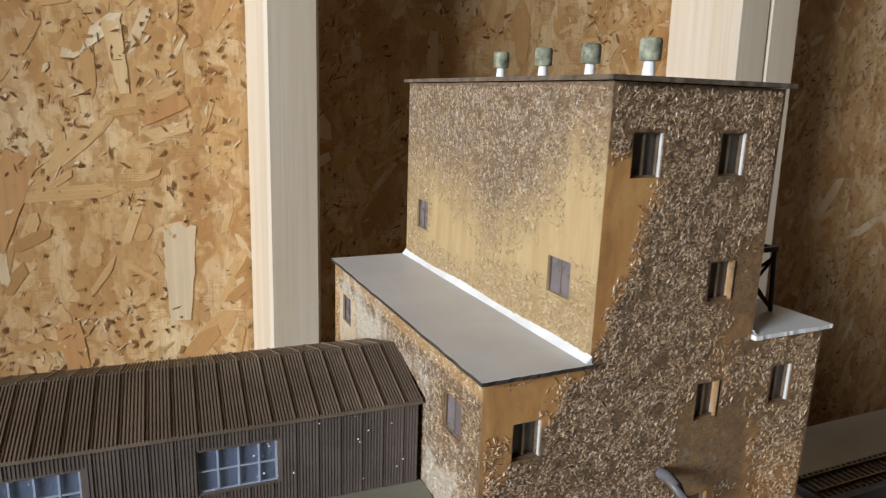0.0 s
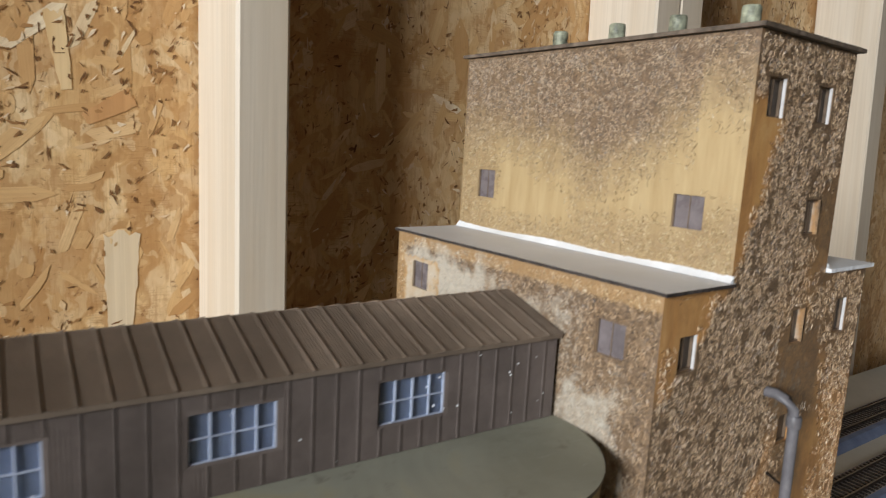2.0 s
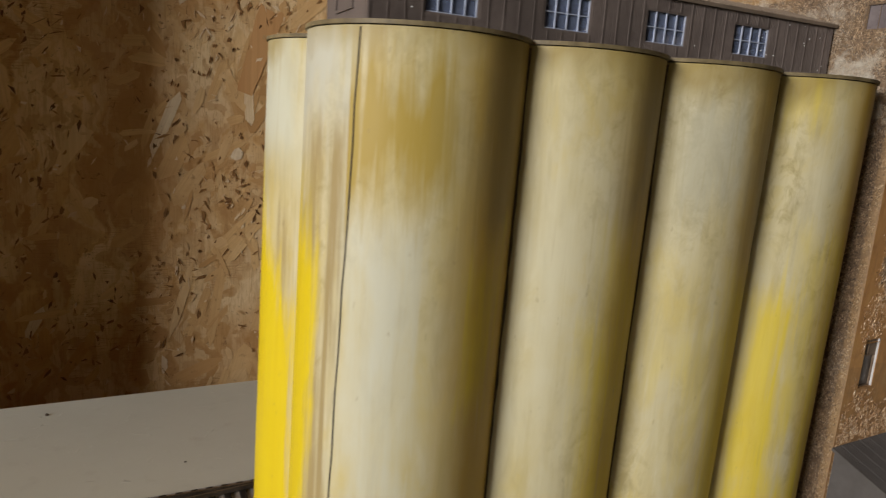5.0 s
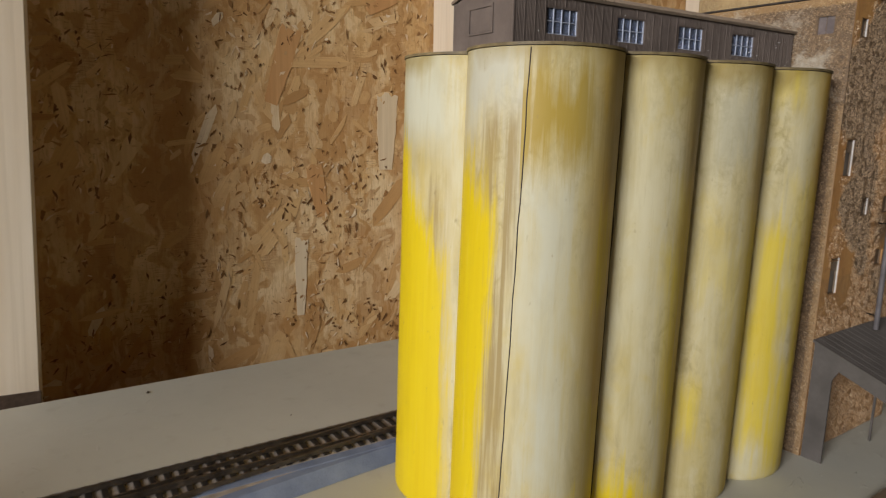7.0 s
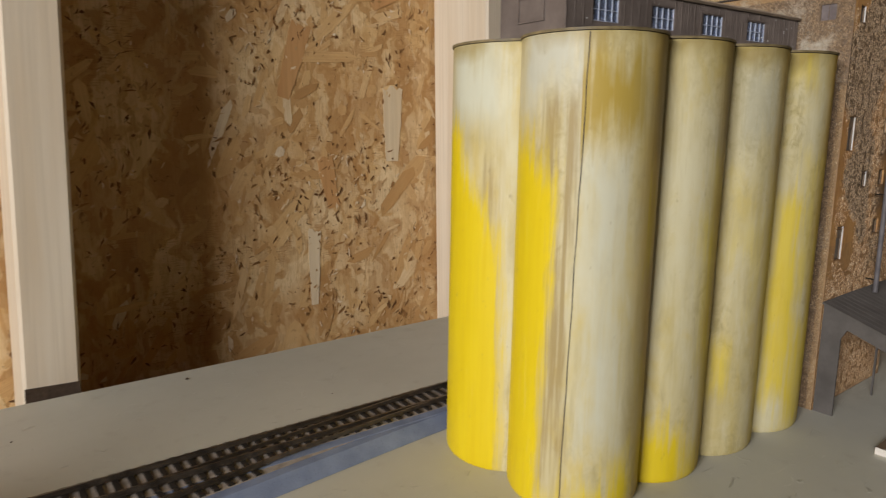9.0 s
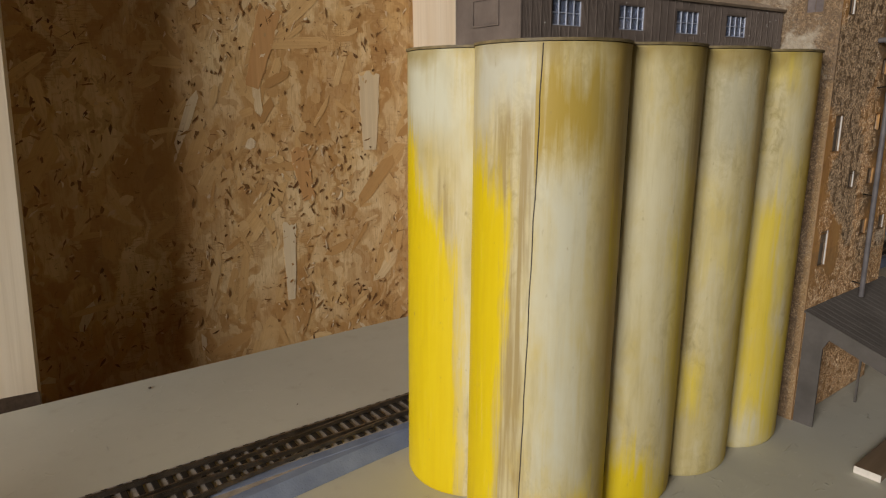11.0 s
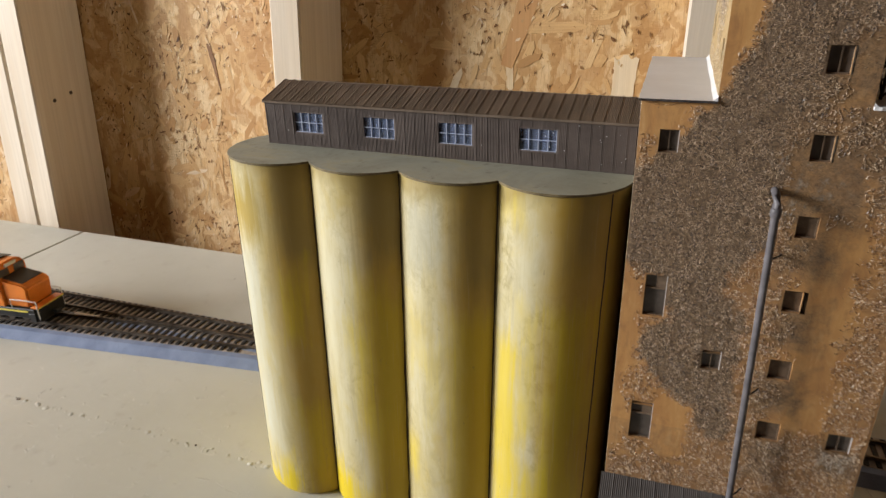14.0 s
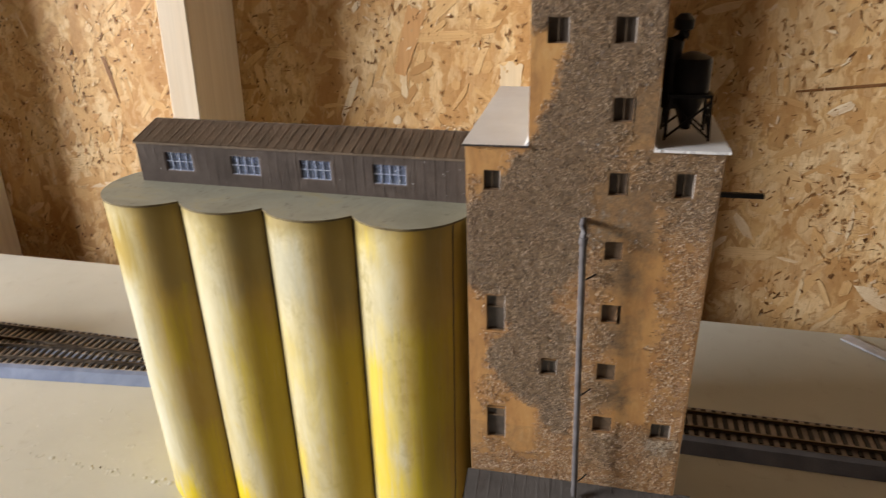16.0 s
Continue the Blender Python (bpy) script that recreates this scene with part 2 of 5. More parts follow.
def silo_material(index, patches, marks):
    """Cream paint over yellow plastic: patches (angle, width, z from, z to) where the yellow shows, marks where the
    paint is greyish, stained or painted with joint shade.
    """
    g = Graph("silo_paint_%d" % index, 0.5, 0.0, 0.28)
    x, y, z = g.sep(g.co.outputs["Object"])
    ang = g.t.nodes.new("ShaderNodeMath")
    ang.operation = "ARCTAN2"
    g.link(y, ang.inputs[0])
    g.link(x, ang.inputs[1])
    ang = ang.outputs[0]
    off = (index * 3.7, index * 1.3, index * 2.1)
    brush = g.noise(1.0, 5, g.coords((330.0, 330.0, 17.0), "Object", off), 0.62, 0.5)
    cloud = g.noise(26.0, 4, g.coords((1, 1, 0.45), "Object", off), 0.6)
    spots = g.noise(300.0, 3, g.coords((1, 1, 0.5), "Object", off), 0.6)
    col = g.mix(g.ramp(cloud, ((0.3, 0.0), (0.7, 1.0))), (0.52, 0.440, 0.205), (0.63, 0.575, 0.375))
    col = g.mix(g.ramp(brush, ((0.35, 0.10), (0.62, 0.0))), col, (0.40, 0.33, 0.150))
    blot = g.noise(75.0, 4, g.coords((1, 1, 0.5), "Object", off), 0.65, 0.8)
    col = g.mix(g.ramp(blot, ((0.50, 0.0), (0.68, 0.50))), col, (0.56, 0.43, 0.11))
    dabs = g.noise(190.0, 4, g.coords((1, 1, 0.7), "Object", off), 0.7, 0.6)
    wide = g.noise(19.0, 4, g.coords((1, 1, 0.6), "Object", off), 0.6, 0.4)
    col = g.mix(g.math("MULTIPLY", g.ramp(dabs, ((0.46, 0.0), (0.66, 0.75))), g.ramp(wide, ((0.46, 0.0), (0.60, 1.0)))), col, (0.33, 0.265, 0.110))
    col = g.mix(g.ramp(wide, ((0.33, 0.55), (0.47, 0.0))), col, (0.60, 0.575, 0.420))
    col = g.mix(g.ramp(blot, ((0.28, 0.28), (0.44, 0.0))), col, (0.66, 0.63, 0.47))

    drag = g.noise(1.0, 4, g.coords((430.0, 430.0, 11.0), "Object", off), 0.6, 0.3)

    def zone(a, w, z0, z1, slant=None):
        """1 on a patch of the round wall. With a slant its edges are crisp and brushed, and its top falls as the angle grows; without, it fades out softly."""
        m = g.t.nodes.new("ShaderNodeMath")
        m.operation = "WRAP"
        g.link(g.math("SUBTRACT", ang, a), m.inputs[0])
        m.inputs[1].default_value, m.inputs[2].default_value = math.pi, -math.pi
        crisp = slant is not None
        da = g.math("DIVIDE", g.math("SUBTRACT", w / 2, g.math("ABSOLUTE", m.outputs[0])), 0.26 if crisp else 0.40)
        top = g.math("SUBTRACT", z1, g.math("MULTIPLY", m.outputs[0], slant if crisp else 0.0))
        dz = g.math("DIVIDE", g.math("MINIMUM", g.math("SUBTRACT", z, z0), g.math("SUBTRACT", top, z)), 0.024 if crisp else 0.020)
        k = g.math("MINIMUM", da, dz)
        k = g.math("ADD", k, g.math("MULTIPLY", g.math("SUBTRACT", brush, 0.5), 2.3 if crisp else 1.7))
        k = g.math("ADD", k, g.math("MULTIPLY", g.math("SUBTRACT", cloud, 0.5), 2.4 if crisp else 2.9))
        return g.ramp(g.math("ADD", k, 0.2), ((0.0, 0.0), (0.8 if crisp else 1.1, 1.0)))

    grime = g.noise(1.0, 5, g.coords((95.0, 95.0, 22.0), "Object", off), 0.68, 0.9)
    col = g.mix(g.ramp(grime, ((0.50, 0.0), (0.66, 0.5))), col, (0.41, 0.350, 0.190))
    col = g.mix(g.ramp(grime, ((0.30, 0.35), (0.42, 0.0))), col, (0.66, 0.62, 0.45))
    # ochre by angle: stain plus the warm shade of the side away from the window
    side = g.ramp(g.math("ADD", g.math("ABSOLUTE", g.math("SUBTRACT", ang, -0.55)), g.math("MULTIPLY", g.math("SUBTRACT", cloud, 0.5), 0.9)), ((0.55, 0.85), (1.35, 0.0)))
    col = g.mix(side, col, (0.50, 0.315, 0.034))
    for a, w, z0, z1, tint, much, *slant in marks:
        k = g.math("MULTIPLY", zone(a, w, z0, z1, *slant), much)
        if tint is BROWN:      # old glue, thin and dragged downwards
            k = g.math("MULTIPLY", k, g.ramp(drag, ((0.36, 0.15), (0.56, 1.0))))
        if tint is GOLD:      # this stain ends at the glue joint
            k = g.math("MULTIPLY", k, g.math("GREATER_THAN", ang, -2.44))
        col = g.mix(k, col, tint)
    for a, w, z0, z1, much, *slant in patches:
        col = g.mix(g.math("MULTIPLY", zone(a, w, z0, z1, *slant), much), col, g.mix(brush, (0.63, 0.440, 0.006), (0.72, 0.575, 0.012)))
    lines = g.noise(1.0, 4, g.coords((820.0, 820.0, 26.0), "Object", off), 0.6, 0.9)
    col = g.mix(g.math("MULTIPLY", g.ramp(lines, ((0.60, 0.0), (0.72, 0.20))), g.ramp(cloud, ((0.40, 0.0), (0.60, 1.0)))), col, (0.36, 0.28, 0.095))
    col = g.mix(g.math("MULTIPLY", g.ramp(lines, ((0.28, 0.16), (0.40, 0.0))), g.ramp(cloud, ((0.40, 1.0), (0.60, 0.0)))), col, (0.70, 0.66, 0.49))
    rim = g.ramp(g.math("ADD", g.math("DIVIDE", g.math("SUBTRACT", z, 0.204), 0.010), g.math("MULTIPLY", g.math("SUBTRACT", cloud, 0.5), 4.0)), ((0.2, 0.0), (1.0, 1.0)))
    col = g.mix(g.math("MULTIPLY", rim, 0.7), col, (0.31, 0.225, 0.060))
    col = g.mix(g.math("MULTIPLY", g.ramp(spots, ((0.68, 0.0), (0.8, 1.0))), 0.5), col, (0.25, 0.19, 0.09))
    g.bump(brush, 0.10, 0.0005)
    return g.out(col, g.ramp(brush, ((0.3, 0.40), (0.7, 0.58))))


def table_material():
    g = Graph("painted_board", 0.48)
    a, b, c = g.noise(5.0, 5), g.noise(60.0, 5), g.noise(420.0, 3)
    col = g.mix(g.ramp(a, ((0.35, 0.0), (0.65, 1.0))), (0.475, 0.468, 0.402), (0.555, 0.548, 0.478))
    col = g.mix(g.ramp(b, ((0.6, 0.0), (0.78, 0.35))), col, (0.36, 0.32, 0.26))
    col = g.mix(g.ramp(c, ((0.735, 0.0), (0.78, 0.5))), col, (0.20, 0.17, 0.13))
    scuff = g.noise(1.0, 5, g.coords((34.0, 90.0, 1.0)), 0.7, 1.4)
    col = g.mix(g.ramp(scuff, ((0.66, 0.0), (0.74, 0.5))), col, (0.72, 0.70, 0.65))
    dents = g.noise(1.0, 5, g.coords((95.0, 150.0, 1.0)), 0.7, 0.8)
    rough = g.bump(b, 0.3, 0.0006)
    g.bump(g.ramp(dents, ((0.63, 0.0), (0.72, 1.0))), 0.7, 0.0007, rough)
    return g.out(col, g.ramp(b, ((0.2, 0.38), (0.8, 0.6))))


def foam_material():
    g = Graph("foam_roadbed", 0.85)
    v = g.t.nodes.new("ShaderNodeTexVoronoi")
    v.inputs["Scale"].default_value = 900.0
    g.link(g.coords(), v.inputs["Vector"])
    n = g.noise(55.0, 4)
    col = g.mix(g.ramp(n, ((0.3, 0.0), (0.7, 1.0))), (0.150, 0.185, 0.285), (0.235, 0.285, 0.41))
    col = g.mix(g.ramp(v.outputs["Distance"], ((0.06, 0.7), (0.20, 0.0))), col, (0.06, 0.065, 0.085))
    g.bump(v.outputs["Distance"], 0.25, 0.0004)
    return g.out(col)


def clear_film_material():
    """Thin clear glazing, a little smeared and faintly blue."""
    g = Graph("clear_film", 0.08, 0.0, 0.5)
    n = g.noise(300.0, 4)
    g.p.inputs["Transmission Weight"].default_value = 0.88
    g.p.inputs["IOR"].default_value = 1.35
    g.bump(n, 0.03, 0.0003)
    return g.out(g.mix(n, (0.50, 0.60, 0.88), (0.66, 0.76, 0.97)), g.ramp(n, ((0.35, 0.05), (0.7, 0.22))))


def deck_material():
    """Grey-green deck paint with ochre stains and dark scratches."""
    g = Graph("grey_green_deck", 0.6)
    a, b = g.noise(24.0, 5, None, 0.65, 0.8), g.noise(150.0, 5, None, 0.65)
    s = g.noise(1.0, 5, g.coords((60.0, 500.0, 1.0)), 0.65, 0.8)
    col = g.mix(g.ramp(a, ((0.35, 0.0), (0.65, 1.0))), (0.28, 0.278, 0.210), (0.38, 0.375, 0.295))
    col = g.mix(g.ramp(a, ((0.56, 0.0), (0.70, 0.6))), col, (0.36, 0.30, 0.135))
    col = g.mix(g.ramp(b, ((0.60, 0.0), (0.74, 0.6))), col, (0.14, 0.13, 0.095))
    col = g.mix(g.ramp(s, ((0.64, 0.0), (0.72, 0.5))), col, (0.44, 0.43, 0.37))
    g.bump(b, 0.2, 0.0004)
    return g.out(col, g.ramp(b, ((0.3, 0.45), (0.7, 0.7))))


def glass_material():
    g = Graph("window_film", 0.3, 0.0, 0.35)
    n = g.noise(260.0, 4)
    g.p.inputs["Transmission Weight"].default_value = 0.1
    g.bump(n, 0.06, 0.0004)
    return g.out(g.mix(n, (0.060, 0.047, 0.036), (0.15, 0.125, 0.105)))


M_STRAND = osb_strand_material()
M_CORE = osb_core_material()
M_STUD = planed_wood_material("stud_pine", (0.73, 0.645, 0.52), (0.65, 0.54, 0.40))
M_COAT = render_coat_material()
M_FIBRE = fibre_material()
M_TABLE = table_material()
M_FOAM = foam_material()
M_GLASS = glass_material()
M_CLEAR = clear_film_material()
M_WALL = plain("wood_panelling", (0.062, 0.027, 0.010), 0.9, scale=6, vary=0.12)
M_FLOOR = plain("concrete_floor", (0.035, 0.027, 0.019), 0.8, scale=5, vary=0.25)
M_CEIL = plain("ceiling_board", (0.055, 0.025, 0.010), 0.85, scale=5, vary=0.15)
M_GAL = plain("brown_cladding", (0.158, 0.128, 0.112), 0.5, vary=0.28, scale=70)
M_GROOF = plain("brown_roof_sheet", (0.215, 0.165, 0.122), 0.48, vary=0.3, scale=55)
M_CAPTOP = deck_material()
M_ROOF = plain("pale_grey_roof", (0.72, 0.735, 0.75), 0.42, vary=0.10, scale=40)
M_WHITE = plain("white_filler", (0.76, 0.76, 0.755), 0.55, vary=0.12, scale=120)
M_EDGE = plain("dark_roof_edge", (0.055, 0.045, 0.04), 0.6, vary=0.5, scale=240)
M_TRIM = plain("mullion_grey", (0.42, 0.46, 0.56), 0.5, vary=0.2, scale=200)
M_SASH = plain("brown_sash", (0.165, 0.115, 0.075), 0.55, vary=0.35, scale=260)
M_REVEAL = plain("lit_reveal", (0.58, 0.56, 0.54), 0.45, vary=0.1, scale=260)
M_DARK = plain("black_plastic", (0.016, 0.015, 0.015), 0.42, vary=0.4, scale=160)
M_PIPE = plain("grey_pipe", (0.145, 0.135, 0.14), 0.4, vary=0.3, scale=150)
M_CANOPY = plain("grey_brown_sheet", (0.10, 0.090, 0.083), 0.5, vary=0.25, scale=60)
M_VENT = plain("mottled_vent", (0.30, 0.31, 0.22), 0.5, vary=0.75, scale=420)
M_SLEEPER = plain("sleeper_plastic", (0.022, 0.018, 0.015), 0.6, vary=0.45, scale=160)
M_BALLAST = plain("dusty_track_bed", (0.36, 0.315, 0.275), 0.85, vary=0.35, scale=140)
M_RAIL = plain("tarnished_rail", (0.20, 0.168, 0.135), 0.36, 0.85, vary=0.4, scale=110)
M_ORANGE = plain("orange_paint", (0.72, 0.205, 0.022), 0.38, vary=0.16, scale=60)
M_BLACK = plain("loco_black", (0.022, 0.021, 0.02), 0.4, vary=0.4, scale=120)
M_LOCOROOF = plain("loco_roof", (0.052, 0.040, 0.030), 0.5, vary=0.4, scale=120)
M_LWHITE = plain("loco_white", (0.70, 0.69, 0.64), 0.4, vary=0.12, scale=120)
M_LYELLOW = plain("loco_yellow", (0.72, 0.60, 0.10), 0.4, vary=0.12, scale=120)
M_PLANK = planed_wood_material("strip_wood", (0.30, 0.225, 0.16), (0.19, 0.135, 0.09), 0, False)
M_CUT = plain("sawn_end", (0.70, 0.66, 0.60), 0.7, vary=0.15, scale=200)
M_STEEL = plain("nail_steel", (0.10, 0.07, 0.05), 0.5, 0.3, vary=0.4, scale=300)
M_BLUE = plain("pale_plastic", (0.56, 0.57, 0.62), 0.45, vary=0.2, scale=90)


# ---- building helpers ----
SET = pose(0, 0, 0, 0, 0, -2.0)      # wall, table and track run two degrees off the elevator
LEAN = 0.03                           # the strand board leans back from the table by this much in a metre
BANK = pose(-0.1088, 0.0580, 0, 0, 0, -3.9) # the silo block, its centre on the table
SILO_LEAN = (0.0165, 0.001)                 # the silos lean a little to the east and north, in a metre
RNG = random.Random(11)


def mesh_object(name, bm, mat, smooth=0.0):
    me = bpy.data.meshes.new(name)
    bmesh.ops.recalc_face_normals(bm, faces=bm.faces)
    bm.to_mesh(me)
    bm.free()
    for m in (mat if isinstance(mat, (list, tuple)) else (mat,)):
        me.materials.append(m)
    if smooth:
        me.shade_smooth()
        me.set_sharp_from_angle(angle=radians(smooth))
    return new(name, me)


def part(name, bm, mat, parent=None, label="", smooth=0.0, m=None):
    ob = mesh_object(name, bm, mat, smooth)
    if m is not None:
        ob.matrix_world = m
    if parent is not None:
        ob.parent = parent
    if label:
        tagged(ob, label)
    return ob


def thing(name, label, category, m=None, group="", kind=""):
    ob = new(name)
    ob.empty_display_size = 0.02
    if m is not None:
        ob.matrix_world = m
    return tagged(ob, label, category, group, kind)


def box(bm, x0, x1, y0, y1, z0, z1, bevel=0.0, m=None, mi=0):
    r = bmesh.ops.create_cube(bm, size=1.0)
    vs = r["verts"]
    bmesh.ops.scale(bm, vec=(x1 - x0, y1 - y0, z1 - z0), verts=vs)
    bmesh.ops.translate(bm, vec=((x0 + x1) / 2, (y0 + y1) / 2, (z0 + z1) / 2), verts=vs)
    if m is not None:
        bmesh.ops.transform(bm, matrix=m, verts=vs)
    fs = list({f for v in vs for f in v.link_faces})
    for f in fs:
        f.material_index = mi
    if bevel:
        es = list({e for f in fs for e in f.edges})
        bmesh.ops.bevel(bm, geom=es, offset=bevel, segments=1, affect="EDGES", clamp_overlap=True)
    return bm


def boxed(*a, **k):
    return box(bmesh.new(), *a, **k)


def tube(bm, path, r, seg=10, cap=True):
    """A round bar along a list of points."""
    pts = [Vector(p) for p in path]
    rings = []
    for i, p in enumerate(pts):
        d = (pts[min(i + 1, len(pts) - 1)] - pts[max(i - 1, 0)]).normalized()
        up = Vector((0, 0, 1)) if abs(d.z) < 0.9 else Vector((1, 0, 0))
        a = d.cross(up).normalized()
        b = d.cross(a)
        rr = r[i] if isinstance(r, (list, tuple)) else r
        rings.append([bm.verts.new(p + rr * (math.cos(t) * a + math.sin(t) * b)) for t in (2 * math.pi * k / seg for k in range(seg))])
    for u, v in zip(rings, rings[1:]):
        for k in range(seg):
            bm.faces.new((u[k], u[(k + 1) % seg], v[(k + 1) % seg], v[k]))
    if cap:
        bm.faces.new(rings[0])
        bm.faces.new(rings[-1][::-1])
    return bm


def lathe(bm, profile, seg=24, centre=(0, 0)):
    """A turned shape: profile of (radius, z)."""
    rings = []
    for r, z in profile:
        rings.append([bm.verts.new((centre[0] + r * math.cos(2 * math.pi * k / seg), centre[1] + r * math.sin(2 * math.pi * k / seg), z)) for k in range(seg)])
    for u, v in zip(rings, rings[1:]):
        for k in range(seg):
            bm.faces.new((u[k], u[(k + 1) % seg], v[(k + 1) % seg], v[k]))
    bm.faces.new(rings[0][::-1])
    bm.faces.new(rings[-1])
    return bm


def prism(bm, pts, a, b, axis="z"):
    """A closed outline of (u, v) drawn out from a to b along an axis; u, v are the other two axes in order."""
    def at(u, v, w):
        return {"x": (w, u, v), "y": (u, w, v), "z": (u, v, w)}[axis]
    lo = [bm.verts.new(at(u, v, a)) for u, v in pts]
    hi = [bm.verts.new(at(u, v, b)) for u, v in pts]
    bm.faces.new(lo)
    bm.faces.new(hi[::-1])
    n = len(pts)
    for i in range(n):
        bm.faces.new((lo[i], lo[(i + 1) % n], hi[(i + 1) % n], hi[i]))
    return bm


def structure(ob, label, category=""):
    return tagged(ob, label, category, "", "structure")


# ---- the room ----
W, E, S, FL, CE = ROOM
NORTH = 0.4135     # face of the strand board, in the setting's frame
structure(part("floor", boxed(W - 0.15, E + 0.15, S - 0.15, 0.9, FL - 0.1, FL), M_FLOOR), "dusty grey concrete floor of the workshop", "floor")
structure(part("ceiling", boxed(W - 0.15, E + 0.15, S - 0.15, 0.9, CE, CE + 0.05), M_CEIL), "pale boarded ceiling", "ceiling")
structure(part("wall_east", boxed(E, E + 0.12, S, 0.8, FL, CE), M_WALL), "plain panelled end wall", "wall")
structure(part("wall_south", boxed(W, E, S - 0.12, S, FL, CE), M_WALL), "plain panelled wall behind the viewer", "wall")
bm = bmesh.new()
box(bm, W - 0.12, W, S, WIN[0], FL, CE)
box(bm, W - 0.12, W, WIN[1], 0.8, FL, CE)
box(bm, W - 0.12, W, WIN[0], WIN[1], FL, WIN[2])
box(bm, W - 0.12, W, WIN[0], WIN[1], WIN[3], CE)
structure(part("wall_west", bm, M_WALL), "panelled wall with a window opening", "wall")
win = structure(thing("window_1", "plain casement window letting in grey daylight", "window"), "plain casement window letting in grey daylight", "window")
bm = bmesh.new()
for y0, y1, z0, z1 in ((WIN[0], WIN[0] + 0.03, WIN[2], WIN[3]), (WIN[1] - 0.03, WIN[1], WIN[2], WIN[3]), (WIN[0] + 0.03, WIN[1] - 0.03, WIN[2], WIN[2] + 0.03), (WIN[0] + 0.03, WIN[1] - 0.03, WIN[3] - 0.03, WIN[3])):
    box(bm, W - 0.04, W - 0.005, y0, y1, z0, z1, 0.003)
part("window_frame", bm, M_WHITE, win)

BACK = math.degrees(math.atan(LEAN))
WALL = SET @ pose(0, NORTH, 0, -BACK, 0, 0) @ pose(0, -NORTH, 0)
# the strand-board wall: a solid board, its pressed strands, and the studs that carry it
wall = structure(part("wall_north", boxed(W - 0.3, E + 0.4, NORTH, NORTH + 0.012, FL, CE), M_CORE, None, "", 0, WALL), "bare strand-board wall with large pressed wood flakes", "wall")


def strands():
    """Flat flakes of wood of all sizes pressed into the board's face, each a thin shard with its own grain."""
    rng = random.Random(5)
    vs, fs, uvs = [], [], []
    for i in range(46000):
        u, z = rng.uniform(-1.05, 1.30), rng.uniform(-0.12, 0.80)
        small = rng.random()
        if small < 0.92:
            ln, wd = rng.uniform(0.0015, 0.0125) * rng.uniform(0.3, 1.0) + 0.001, rng.uniform(0.0007, 0.0032)
        elif small < 0.992:
            ln, wd = rng.uniform(0.010, 0.040), rng.uniform(0.003, 0.010)
        else:
            ln, wd = rng.uniform(0.040, 0.085), rng.uniform(0.008, 0.020)
        chip = small < 0.92
        if chip and noise.noise(Vector((u * 13, 2.0, z * 13))) < rng.uniform(-0.35, 0.40):
            continue
        a = rng.gauss(1.15, 0.7)
        ca, sa = math.cos(a), math.sin(a)
        depth = NORTH - 0.0001 - (0.0005 + 0.0003 * rng.random() if chip else 0.0004 * rng.random())
        tilt, twist = rng.uniform(-0.004, 0.004), rng.uniform(-0.02, 0.02) if chip else rng.uniform(-0.01, 0.01)
        top = [(-0.5, rng.uniform(-0.2, 0.35)), (rng.uniform(-0.4, -0.25), 0.5), (rng.uniform(-0.05, 0.1), rng.uniform(0.42, 0.55)), (rng.uniform(0.2, 0.42), rng.uniform(0.3, 0.5)), (0.5, rng.uniform(-0.2, 0.3))]
        bot = [(rng.uniform(0.2, 0.42), -0.5), (rng.uniform(-0.1, 0.1), rng.uniform(-0.55, -0.42)), (rng.uniform(-0.42, -0.2), rng.uniform(-0.5, -0.3))]
        if chip:      # splinters: narrow and sharp-cornered, no two alike
            top = [(-0.5, rng.uniform(-0.5, 0.5)), (rng.uniform(-0.3, 0.2), rng.uniform(0.1, 0.7)), (0.5, rng.uniform(-0.2, 0.6))]
            bot = [(rng.uniform(0.0, 0.45), rng.uniform(-0.8, -0.1)), (rng.uniform(-0.4, -0.1), rng.uniform(-0.5, 0.0))]
        base = len(vs)
        su, sv = rng.uniform(0, 9), rng.uniform(0, 9)
        for p, q in top + bot:
            p, q = p * ln, q * wd
            vs.append((u + p * ca - q * sa, depth + p * tilt + q * twist, z + p * sa + q * ca))
            uvs.append((su + p + (100.0 if chip else 0.0), sv + q))
        fs.append(list(range(len(vs) - 1, base - 1, -1)))
    me = bpy.data.meshes.new("strand")
    me.from_pydata(vs, [], fs)
    layer = me.uv_layers.new(name="UVMap")
    flat = np.array([uvs[v] for f in fs for v in f], dtype=np.float32).ravel()
    layer.data.foreach_set("uv", flat)
    me.materials.append(M_STRAND)
    ob = new("strand", me)
    ob.matrix_world = WALL
    ob.parent = wall
    ob.matrix_parent_inverse = wall.matrix_world.inverted()
    ob["kind"] = "stuff"



